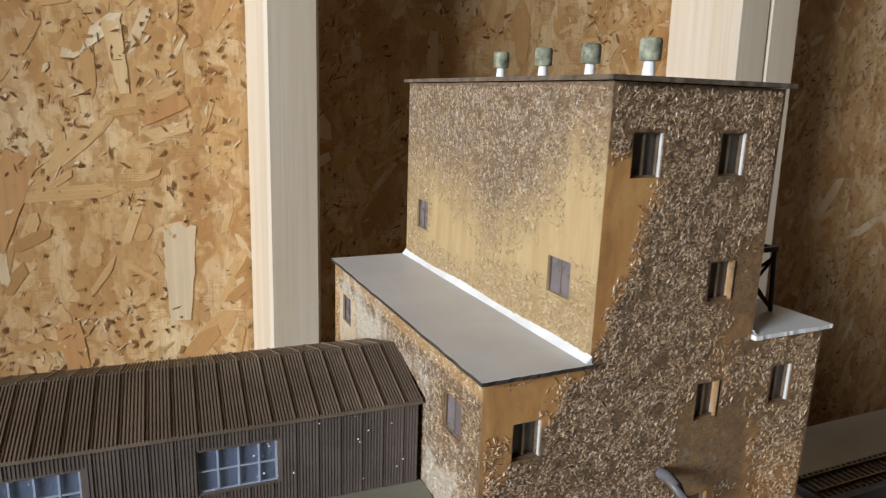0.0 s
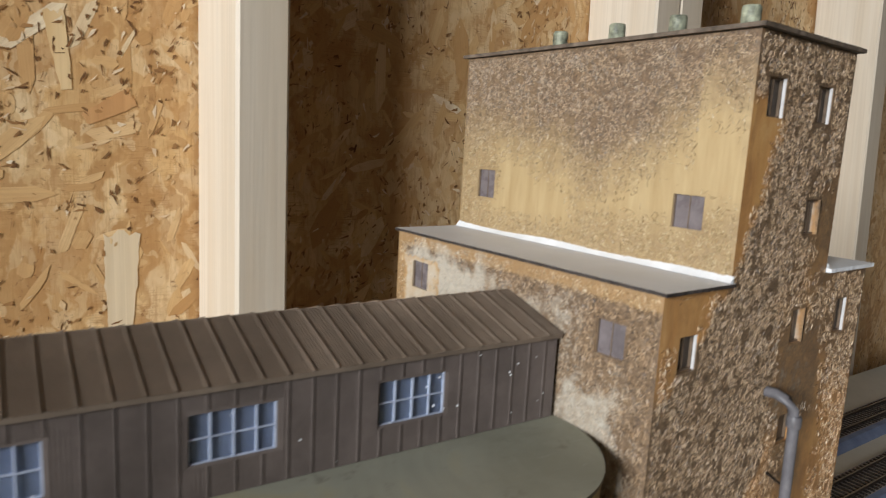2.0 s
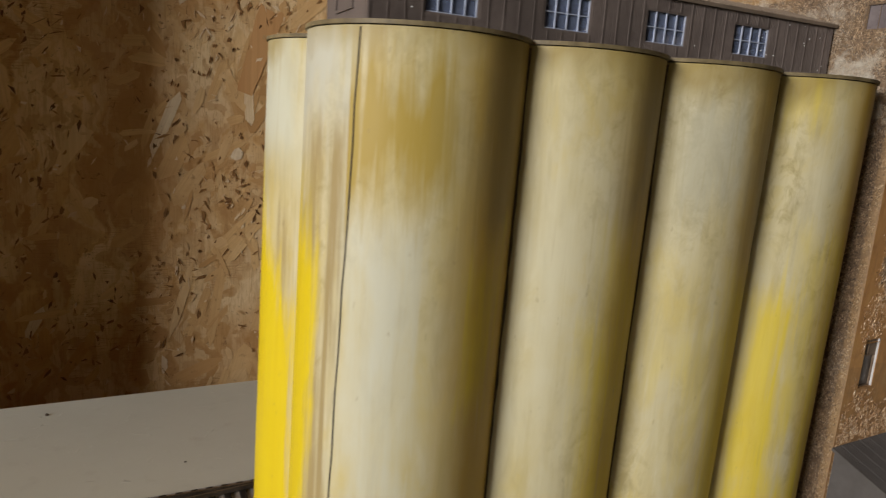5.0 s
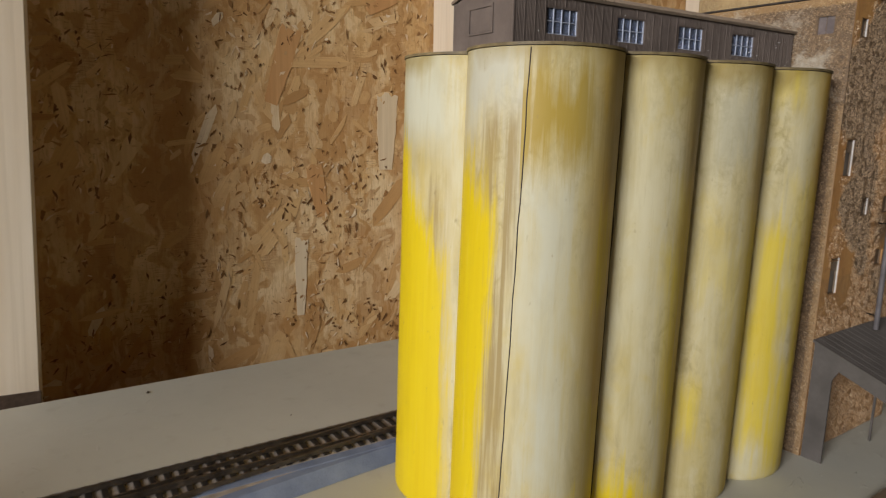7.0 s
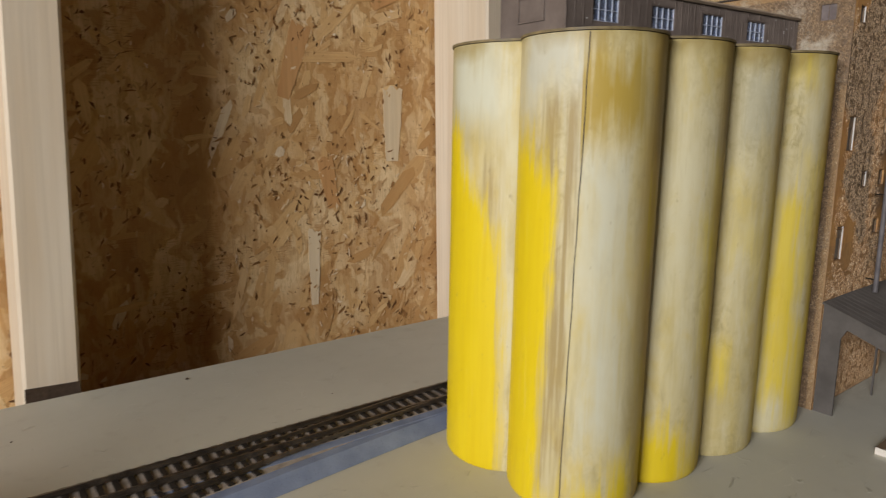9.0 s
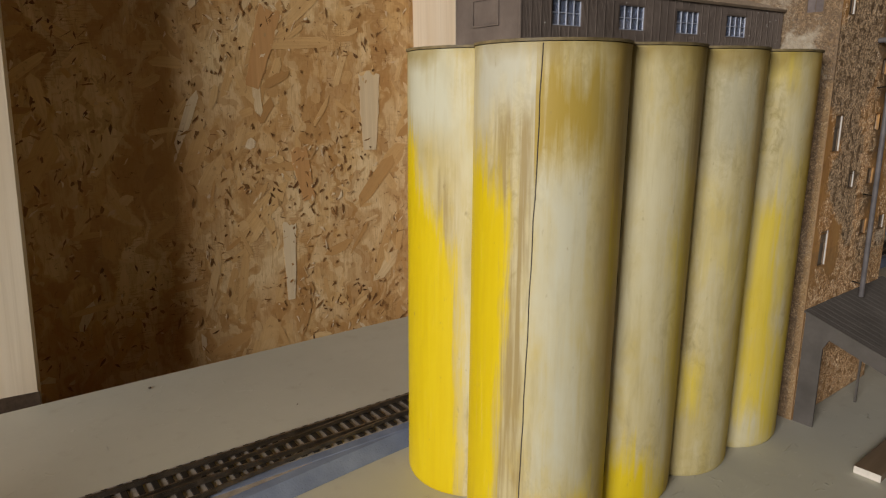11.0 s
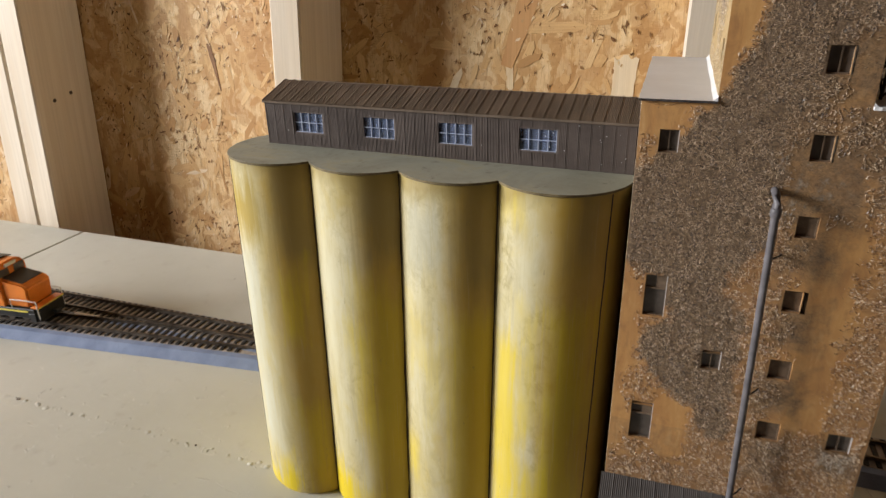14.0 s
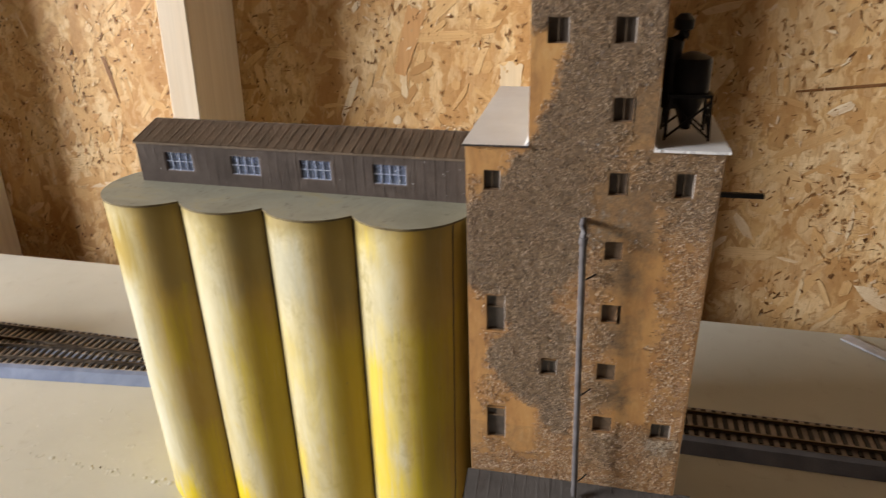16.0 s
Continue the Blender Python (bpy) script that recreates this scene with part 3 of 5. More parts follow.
def large_flake(u, z, length, width, degrees, mat, label):
    """One big flake of its own colour pressed into the board's face."""
    rng = random.Random(int(1e4 * (u + 2) + 1e3 * z))
    a = radians(degrees)
    bm = bmesh.new()
    n = 13
    taper = rng.uniform(0.25, 0.9)
    edge = []
    for side in (-1, 1):
        run = []
        for k in range(n):
            t = k / (n - 1)
            half = 0.5 * (1 - taper * (1 - t) ** 1.6) * (1.0 + 0.13 * noise.noise(Vector((t * 6.0, side * 3.0, u * 40)))) + 0.05 * noise.noise(Vector((t * 23.0, side, z * 50)))
            run.append((t - 0.5, side * max(0.03, half)))
        edge += run if side < 0 else run[::-1]
    crown = [(0.5 + rng.uniform(-0.05, 0.04), q) for q in (-0.36, -0.2, -0.05, 0.12, 0.27, 0.38)]      # the torn end
    ring = []
    for p, q in edge[:n] + crown + edge[n:]:
        p, q = p * length, q * width
        ring.append((u + p * math.cos(a) - q * math.sin(a), z + p * math.sin(a) + q * math.cos(a)))
    prism(bm, ring, NORTH - 0.0006, NORTH - 0.0002, "y")
    ob = part("flake", bm, mat, None, "", 0, WALL)
    ob.parent = wall
    ob.matrix_parent_inverse = wall.matrix_world.inverted()
    tagged(ob, label)


strands()
M_PALEFLAKE = planed_wood_material("pale_flake", (0.77, 0.655, 0.47), (0.67, 0.52, 0.325), 2, False)
M_CREAMFLAKE = planed_wood_material("cream_flake", (0.75, 0.56, 0.305), (0.64, 0.425, 0.195), 2, False)
M_REDFLAKE = planed_wood_material("red_brown_flake", (0.60, 0.345, 0.148), (0.49, 0.255, 0.098), 2, False)
M_DARKFLAKE = planed_wood_material("dark_flake", (0.24, 0.115, 0.042), (0.13, 0.055, 0.020), 2, False)
for u, z, ln, wd, deg, mat, label in (
        (-0.045, 0.176, 0.074, 0.024, 88, M_PALEFLAKE, "pale whitish wood flake"), (-0.078, 0.335, 0.050, 0.012, 97, M_CREAMFLAKE, "cream wood flake"),
        (-0.140, 0.037, 0.074, 0.013, 88, M_PALEFLAKE, "pale whitish wood flake"),
        (-0.153, 0.235, 0.072, 0.020, 72, M_REDFLAKE, "red-brown wood flake"), (-0.120, 0.120, 0.050, 0.017, 100, M_REDFLAKE, "red-brown wood flake"),
        (-0.435, 0.075, 0.080, 0.019, 25, M_REDFLAKE, "red-brown wood flake"), (-0.440, 0.180, 0.045, 0.020, 80, M_CREAMFLAKE, "cream wood flake"),
        (0.265, 0.195, 0.076, 0.003, 6, M_DARKFLAKE, "dark brown splinter"), (-0.530, 0.188, 0.056, 0.006, 100, M_DARKFLAKE, "dark brown splinter"),
        (-0.290, 0.150, 0.040, 0.013, 60, M_CREAMFLAKE, "cream wood flake"), (-0.050, 0.300, 0.034, 0.013, 30, M_REDFLAKE, "red-brown wood flake")):
    large_flake(u, z, ln, wd, deg, mat, label)
STUD_FRONT = 0.3245
STUDS = (   # place along the wall at the table's height, width, sideways lean
    (-0.7583, 0.036, 0.055), (-0.7965, 0.036, 0.055), (-0.3797, 0.0348, 0.043), (0.0245, 0.0355, 0.008), (0.428, 0.036, 0.0), (0.4646, 0.036, 0.0), (0.899, 0.038, -0.015), (1.30, 0.038, 0.0))
for u, w, lean in STUDS:
    bm = boxed(-w / 2, w / 2, STUD_FRONT, NORTH - 0.0014, -0.1500, CE, 0.0022)
    at = WALL @ pose(u, 0, 0, 0, math.degrees(math.atan(lean)), 0)
    structure(part("wall_stud", bm, M_STUD, None, "", 0, at), "pale planed pine stud standing against the strand board", "stud")
    # one stud gets an added dark strip for the shadow gap at its foot
    if -0.5 < u < -0.2:
        structure(part("shim", boxed(-0.0165, 0.0165, STUD_FRONT - 0.0010, STUD_FRONT - 0.0001, -0.0200, -0.0012, 0.0002), M_STEEL, None, "", 0, at), "thin dark strip painting the shadow at the foot of a stud", "shim")
nail = thing("nail_pair", "two dark nail heads driven into a stud", "nail", WALL @ pose(STUDS[0][0], 0, 0, 0, math.degrees(math.atan(STUDS[0][2])), 0))
for y, z in ((0.352, 0.150), (0.378, 0.156)):
    bm = bmesh.new()
    tube(bm, [(0.0177, y, z), (0.0187, y, z)], 0.0024, 8)
    part("nail_head", bm, M_STEEL, nail)
# ---- the table ----
table = thing("layout_table", "long baseboard of painted boards, beige-grey and scuffed", "table", SET)
for u0, u1 in ((-1.7, -0.6772), (-0.6755, 1.75)):
    bm = boxed(u0, u1, -0.62, 0.304, -0.018, 0.0, 0.0012)
    part("board", bm, M_TABLE, table)
bm = bmesh.new()
box(bm, -1.68, 1.72, -0.61, -0.59, -0.09, -0.0185, 0.001)
box(bm, -1.68, 1.72, 0.28, 0.30, -0.09, -0.0185, 0.001)
part("apron", bm, M_PLANK, table)
for u in (-1.6, 0.0, 1.65):
    for v in (-0.56, 0.25):
        part("leg", boxed(u - 0.03, u + 0.03, v - 0.03, v + 0.03, FL + 0.0003, -0.0905, 0.002), M_STUD, table)
# a filled joint across the board, its filler left in small beads
rng = random.Random(77)
bm = bmesh.new()
for i in range(130):
    u = -0.60 + 0.40 * i / 130 + rng.uniform(-0.003, 0.003)
    v = 0.0168 - 0.022 * max(0.0, u + 0.36) + rng.gauss(0.0, 0.0011)
    r = rng.uniform(0.0004, 0.0015) if rng.random() < 0.8 else rng.uniform(0.0015, 0.0024)
    res = bmesh.ops.create_icosphere(bm, subdivisions=1, radius=r, matrix=pose(u, v, 0.0, rng.uniform(0, 90), rng.uniform(0, 90), rng.uniform(0, 90)))
    flat = rng.uniform(0.15, 0.35)
    for vert in res["verts"]:
        vert.co.z = max(0.00005, vert.co.z * flat)
        vert.co.x = u + (vert.co.x - u) * rng.uniform(0.9, 1.6)
bead = part("filler_bead", bm, M_TABLE, table, "uneven painted-over filler beads along a joint", 60)
bead["kind"] = "stuff"
# sill under the studs
structure(part("sill_plate", boxed(-1.7, 1.75, 0.3065, NORTH - 0.0080, -0.19, -0.1502, 0.001), M_CORE, None, "", 0, SET), "shadowed sill plate behind the table", "sill")

# ---- the grain elevator ----
DEEP = 0.113
WING_Z, TOWER_Z = 0.2560, 0.3195
XA, XB, XC = 0.0275, 0.0790, 0.1070
elevator = thing("grain_elevator", "tan model grain elevator with a dark peeling roughcast coat", "building", pose(0, 0, 0, 0, 0, -0.7))


def fbm(x, y, z, s):
    return noise.fractal(Vector((x * s, y * s, z * s)), 0.6, 2.1, 4)


def inside(poly, u, v):
    hit, n = False, len(poly)
    for i in range(n):
        (a, b), (c, d) = poly[i], poly[(i + 1) % n]
        if (b > v) != (d > v) and u < (c - a) * (v - b) / (d - b) + a:
            hit = not hit
    return hit


def rect_near(u, v, r, soft):
    """1 inside a rectangle, falling to 0 at soft outside it."""
    d = max(r[0] - u, u - r[1], r[2] - v, v - r[3], 0.0)
    return max(0.0, 1.0 - d / soft)


DARK_FRONT = (
    (0.0275, 0.33), (0.0275, 0.3045), (0.043, 0.300), (0.040, 0.284), (0.0325, 0.268), (0.0275, 0.2575), (0.024, 0.2535), (0.012, 0.240), (0.004, 0.2325), (-0.01, 0.2315),
     (-0.01, 0.192), (0.006, 0.183), (0.018, 0.180), (0.020, 0.163), (0.010, 0.155), (0.009, 0.140), (0.020, 0.128), (0.034, 0.119), (0.041, 0.104), (0.052, 0.103), (0.0505, 0.165),
     (0.041, 0.180), (0.046, 0.192), (0.054, 0.200), (0.056, 0.228), (0.0545, 0.250), (0.066, 0.262), (0.070, 0.284), (0.083, 0.291), (0.083, 0.33),
)
SMOOTH_FRONT = ((0.070, 0.086, 0.115, 0.212), (0.020, 0.034, 0.092, 0.122), (0.0, 0.006, 0.09, 0.18), (0.0275, 0.038, 0.262, 0.302), (0.071, 0.079, 0.258, 0.282), (0.0, 0.018, 0.244, 0.256), (0.060, 0.082, 0.216, 0.238))
SMUDGE = ((0.064, 0.074, 0.194, 0.204), (0.066, 0.073, 0.160, 0.171), (0.064, 0.072, 0.126, 0.138), (0.063, 0.073, 0.088, 0.106), (0.058, 0.078, 0.214, 0.222), (0.092, 0.103, 0.096, 0.106), (0.060, 0.080, 0.214, 0.240), (0.074, 0.107, 0.236, 0.256), (0.090, 0.107, 0.224, 0.240), (0.066, 0.079, 0.262, 0.285), (0.056, 0.066, 0.236, 0.262))


def coat_front(x, z):
    w = 0.0045 * fbm(x, 0.3, z, 90) + 0.0016 * noise.noise(Vector((x * 420, 0.9, z * 420)))
    v = z + 0.0035 * fbm(x, 7.3, z, 110)
    dark = sum(inside(DARK_FRONT, x + w + p, v + q) for p, q in ((0, 0), (0.0018, 0.0006), (-0.0018, -0.0006), (0.0006, -0.0018), (-0.0006, 0.0018))) / 5.0
    smooth = max(rect_near(x + w, z - w, r, 0.011) for r in SMOOTH_FRONT)
    rough = max(0.95 * dark, 0.8 * (1 - smooth))
    tone = max(0.88 * dark, 0.20 * (1 - smooth) + 0.16 * max(0.0, fbm(x, 2.0, z, 60)))
    tone = max(tone, 0.74 * max(rect_near(x + w, z + w, r, 0.013) for r in SMUDGE))
    if z < 0.105:
        tone = max(tone, 0.35)
    grey = 0.42 * max(rect_near(x + w, z, (0.060, 0.076, 0.218, 0.234), 0.009), rect_near(x, z, (0.093, 0.101, 0.100, 0.105), 0.005))
    return min(1.0, tone), rough, min(1.0, grey) * (1 - dark)


def coat_tower_left(y, z):
    w = 0.004 * fbm(y, 4.3, z, 80)
    edge = 0.296 - 0.016 * math.exp(-((y - 0.052) / 0.014) ** 2) + 0.003 * math.sin(y * 140) + w
    if y < 0.015:
        edge += 0.010
    dark = max(0.0, min(1.0, (z - edge) / 0.030 + 0.5))
    smooth = max(rect_near(y + w, z, (0.060, 0.090, 0.268, 0.288), 0.010), rect_near(y + w, z, (0.003, 0.020, 0.280, 0.304), 0.010), rect_near(y + w, z, (0.022, 0.05, 0.274, 0.286), 0.010))
    return 0.78 * dark + 0.06 + 0.14 * (1 - smooth), 0.9 * max(dark, 1 - smooth), 0.16 * dark + 0.12 * max(0.0, fbm(y, 8.1, z, 60))


def coat_wing_left(y, z):
    w = 0.006 * fbm(y, 9.3, z, 70)
    dark = 0.92 + 0.22 * fbm(y, 1.3, z, 55)
    if z > 0.2525 or y > 0.108:
        dark = 0.1
    if y < 0.004 and z < 0.2:
        dark *= 0.5
    white = max(rect_near(y + w, z + w, (0.066, 0.100, 0.238, 0.250), 0.010), 0.8 * rect_near(y + w, z + w, (0.012, 0.026, 0.205, 0.226), 0.008), 0.6 * rect_near(y, z + w, (0.03, 0.06, 0.238, 0.246), 0.008))
    bare = rect_near(y + w * 0.5, z, (0.089, 0.1075, 0.222, 0.2475), 0.003)
    if bare > 0.5:
        return 0.05, 0.05, 0.7 * bare
    return max(0.0, min(0.98, dark)), 0.95, min(1.0, 0.85 * white + 0.25 * max(0.0, fbm(y, 6.1, z, 45)))


def coat_back(u, z):
    d = 0.5 + 0.6 * fbm(u, 3.0, z, 40)
    return max(0.0, min(0.9, d)), 0.9, 0.0


def coated_panel(name, at, normal, u0, u1, z0, z1, coat, holes=(), voids=(), step=0.0011, inward=0.0022, relief=0.00042, label="", fibres=0.0, warm=0.0):
    """A wall sheet on a fine grid, with openings cut through it and the roughcast standing proud of it."""
    def lines(a, b, cuts):
        n = max(1, round((b - a) / step))
        xs = [a + (b - a) * i / n for i in range(n + 1)]
        for c in cuts:
            if a < c < b:
                xs = [x for x in xs if abs(x - c) > step * 0.45 or x in (a, b)] + [c]
        return sorted(xs)
    both = list(holes) + list(voids)
    us = lines(u0, u1, sorted({c for h in both for c in h[:2]}))
    zs = lines(z0, z1, sorted({c for h in both for c in h[2:4]}))
    nu, nz = len(us), len(zs)

    def in_any(u, z, rs):
        return any(r[0] < u < r[1] and r[2] < z < r[3] for r in rs)
    vs, cs = [], []
    for z in zs:
        for u in us:
            c = coat(u, z)
            edge = min(u - u0, u1 - u, z1 - z, z - z0)
            for h in both:
                edge = min(edge, max(h[0] - u, u - h[1], h[2] - z, z - h[3], 0.0))
            k = min(1.0, max(0.0, edge / 0.0016))
            bump = noise.noise(Vector((u * 560, 3.1, z * 560))) * 0.6 + noise.noise(Vector((u * 1100, 1.7, z * 700))) * 0.5
            d = k * relief * c[1] * max(-0.25, bump + 0.25)
            vs.append(Vector(at(u, z)) + Vector(normal) * d)
            cs.append((c[0], c[1], c[2], warm))
    fs = []
    for j in range(nz - 1):
        for i in range(nu - 1):
            if not in_any((us[i] + us[i + 1]) / 2, (zs[j] + zs[j + 1]) / 2, both):
                fs.append((j * nu + i, j * nu + i + 1, (j + 1) * nu + i + 1, (j + 1) * nu + i))
    back = Vector(normal) * -inward
    for h in holes:                       # the thickness of the sheet round each opening
        cu = [i for i in range(nu) if h[0] - 1e-7 <= us[i] <= h[1] + 1e-7]
        cz = [j for j in range(nz) if h[2] - 1e-7 <= zs[j] <= h[3] + 1e-7]
        ring = [(i, cz[0]) for i in cu] + [(cu[-1], j) for j in cz[1:]] + [(i, cz[-1]) for i in cu[-2::-1]] + [(cu[0], j) for j in cz[-2:0:-1]]
        base = len(vs)
        for i, j in ring:
            vs.append(vs[j * nu + i] + back)
            c = cs[j * nu + i]
            cs.append((c[0] * 0.2, 0.1, 0.75, warm))
        n = len(ring)
        for k in range(n):
            (i, j), (p, q) = ring[k], ring[(k + 1) % n]
            fs.append((j * nu + i, q * nu + p, base + (k + 1) % n, base + k))
    me = bpy.data.meshes.new(name)
    me.from_pydata([tuple(v) for v in vs], [], fs)
    layer = me.color_attributes.new("coat", "FLOAT_COLOR", "POINT")
    layer.data.foreach_set("color", np.array(cs, dtype=np.float32).ravel())
    me.materials.append(M_COAT)
    me.shade_smooth()
    me.set_sharp_from_angle(angle=radians(50))
    ob = new(name, me)
    ob.parent = elevator
    if label:
        tagged(ob, label)
    if fibres:
        rough_fibres(ob, at, Vector(normal), us, zs, cs, both, fibres)
    return ob


def rough_fibres(wall_ob, at, normal, us, zs, cs0, both, per_mm2):
    """Short stiff fibres standing a little proud of the sheet wherever the roughcast lies."""
    rng = random.Random(len(us) * len(zs))
    nu = len(us)
    count = int((us[-1] - us[0]) * (zs[-1] - zs[0]) * 1e6 * per_mm2)
    pu = [rng.uniform(us[0] + 0.001, us[-1] - 0.001) for k in range(count)]
    pz = [rng.uniform(zs[0] + 0.001, zs[-1] - 0.001) for k in range(count)]
    iu, iz = np.searchsorted(us, pu), np.searchsorted(zs, pz)
    vs, fs, cs = [], [], []
    for u, z, p, q in zip(pu, pz, iu, iz):
        c = cs0[int(q) * nu + int(p)]
        if rng.random() > c[1] or any(r[0] - 0.001 < u < r[1] + 0.001 and r[2] - 0.001 < z < r[3] + 0.001 for r in both):
            continue
        clump = noise.noise(Vector((u * 230, 5.0, z * 230)))
        if clump < rng.uniform(-0.55, 0.05):
            continue
        a = rng.uniform(0, math.pi)
        ln, wd, h = rng.uniform(0.0003, 0.0011), rng.uniform(0.00009, 0.00021), rng.uniform(0.00008, 0.00028)
        du, dz = math.cos(a), math.sin(a)
        n = len(vs)
        lean = rng.uniform(-0.6, 0.6)
        for e, f, k in ((-1, 0, 0.0), (0, -1, 0.0), (1, 0, 0.0), (0, 1, 0.0), (lean, 0, 1.0)):
            vs.append(tuple(Vector(at(u + du * e * ln - dz * f * wd, z + dz * e * ln + du * f * wd)) + normal * (0.00008 + k * h)))
            cs.append(c)
        fs += [(n, n + 1, n + 4), (n + 1, n + 2, n + 4), (n + 2, n + 3, n + 4), (n + 3, n, n + 4)]
    me = bpy.data.meshes.new("roughcast")
    me.from_pydata(vs, [], fs)
    layer = me.color_attributes.new("coat", "FLOAT_COLOR", "POINT")
    layer.data.foreach_set("color", np.array(cs, dtype=np.float32).ravel())
    me.materials.append(M_FIBRE)
    ob = new("roughcast", me)
    ob.parent = wall_ob
    ob["kind"] = "stuff"


FRONT_WINDOWS = (   # x from, x to, z from, z to, columns
    (0.0080, 0.0155, 0.2360, 0.2452, 2), (0.0340, 0.0425, 0.2990, 0.3090, 2), (0.0600, 0.0680, 0.2990, 0.3090, 2), (0.0615, 0.0700, 0.2680, 0.2780, 2),
    (0.0620, 0.0700, 0.2360, 0.2462, 2), (0.0890, 0.0966, 0.2360, 0.2470, 2), (0.0625, 0.0702, 0.2050, 0.2142, 0), (0.0630, 0.0718, 0.1722, 0.1820, 0),
    (0.0630, 0.0720, 0.1392, 0.1490, 0), (0.0632, 0.0726, 0.1070, 0.1168, 0), (0.0915, 0.1010, 0.1070, 0.1162, 2), (0.0090, 0.0180, 0.1622, 0.1820, 1),
    (0.0090, 0.0188, 0.0952, 0.1160, 1), (0.0360, 0.0440, 0.1392, 0.1488, 2),
)
SIDE_WINDOWS = ((0.0098, 0.0190, 0.2375, 0.2465), (0.0940, 0.1032, 0.2375, 0.2470))
TOWER_SIDE_WINDOWS = ((0.0100, 0.0195, 0.2690, 0.2780), (0.0940, 0.1032, 0.2695, 0.2795))
coated_panel("front_wall", lambda u, z: (u, 0.0, z), (0, -1, 0), 0.0, XC, 0.0, TOWER_Z, coat_front, FRONT_WINDOWS, ((-1, XA, WING_Z, 1), (XB, 1, WING_Z, 1)), fibres=7.5, warm=1.0)
coated_panel("wing_wall", lambda u, z: (0.0, u, z), (-1, 0, 0), 0.0, DEEP, 0.0, WING_Z, coat_wing_left, SIDE_WINDOWS, inward=0.0008, fibres=5.0, warm=0.45)
coated_panel("tower_wall", lambda u, z: (XA, u, z), (-1, 0, 0), 0.0, DEEP, WING_Z, TOWER_Z, coat_tower_left, TOWER_SIDE_WINDOWS, inward=0.0008, fibres=6.0)
coated_panel("tower_wall", lambda u, z: (XB, u, z), (1, 0, 0), 0.0, DEEP, WING_Z, TOWER_Z, coat_back, step=0.004)
coated_panel("wing_wall", lambda u, z: (XC, u, z), (1, 0, 0), 0.0, DEEP, 0.0, WING_Z, coat_back, step=0.004)
coated_panel("rear_wall", lambda u, z: (u, DEEP, z), (0, 1, 0), 0.0, XC, 0.0, TOWER_Z, coat_back, (), ((-1, XA, WING_Z, 1), (XB, 1, WING_Z, 1)), 0.004)


def front_window(x0, x1, z0, z1, cols):
    """A sash set back in the wall; blind openings get a brown board."""
    y0, y1 = 0.0011, 0.0019
    bm = bmesh.new()
    t = 0.0005
    box(bm, x0 - 0.0005, x0 + t, y0, y1, z0 - 0.0005, z1 + 0.0005)
    box(bm, x1 - t, x1 + 0.0005, y0, y1, z0 - 0.0005, z1 + 0.0005)
    box(bm, x0 + t, x1 - t, y0, y1, z0 - 0.0005, z0 + t)
    box(bm, x0 + t, x1 - t, y0, y1, z1 - t, z1 + 0.0005)
    if cols == 2:
        xm = (x0 + x1) / 2
        box(bm, xm - 0.0002, xm + 0.0002, y0 + 0.0001, y1, z0 + t, z1 - t)
    if cols == 1:
        zm = z0 + (z1 - z0) * 0.66
        box(bm, x0 + t, x1 - t, y0 + 0.0001, y1, zm - 0.0004, zm + 0.0004)
        box(bm, (x0 + x1) / 2, x1 - t, y0 + 0.0002, y1, zm + 0.0004, z1 - t)
    w = part("window", bm, M_SASH, elevator)
    part("pane" if cols else "blind_board", boxed(x0 - 0.0003, x1 + 0.0003, y1 + 0.0002, y1 + 0.0006, z0 - 0.0003, z1 + 0.0003), M_GLASS if cols else M_SASH, w)
    # a pale strip on the right-hand reveal paints in the light it catches
    if cols:
        part("reveal", boxed(x1 - 0.0003, x1 - 0.00005, 0.0002, y0 - 0.0001, z0 + 0.0001, z1 - 0.0001), M_REVEAL, w, "pale strip painting the lit right-hand reveal")


for row in FRONT_WINDOWS:
    front_window(*row)


def side_window(x, y0, y1, z0, z1):
    """A nearly flush sheet window with thin glazing bars."""
    bm = bmesh.new()
    for a, b in ((y0 - 0.0002, y0 + 0.0004), (y1 - 0.0004, y1 + 0.0002)):
        box(bm, x + 0.0005, x + 0.0009, a, b, z0, z1)
    ym = (y0 + y1) / 2
    box(bm, x + 0.0008, x + 0.0010, ym - 0.00012, ym + 0.00012, z0, z1)
    w = part("window", bm, M_SASH, elevator)
    part("pane", boxed(x + 0.0010, x + 0.0014, y0 - 0.0003, y1 + 0.0003, z0 - 0.0003, z1 + 0.0003), M_FILM, w)


M_FILM = plain("grey_film", (0.17, 0.145, 0.145), 0.28, vary=0.3, scale=200)
for y0, y1, z0, z1 in SIDE_WINDOWS:
    side_window(0.0, y0, y1, z0, z1)
for y0, y1, z0, z1 in TOWER_SIDE_WINDOWS:
    side_window(XA, y0, y1, z0, z1)

# dark sheets added inside, standing in for the unlit interior behind the openings
part("dark_backing", boxed(0.0015, XC - 0.0015, 0.006, 0.0066, 0.001, WING_Z - 0.001), M_EDGE, elevator)
part("dark_backing", boxed(XA + 0.002, XB - 0.002, 0.006, 0.0066, WING_Z - 0.0005, TOWER_Z - 0.001), M_EDGE, elevator)


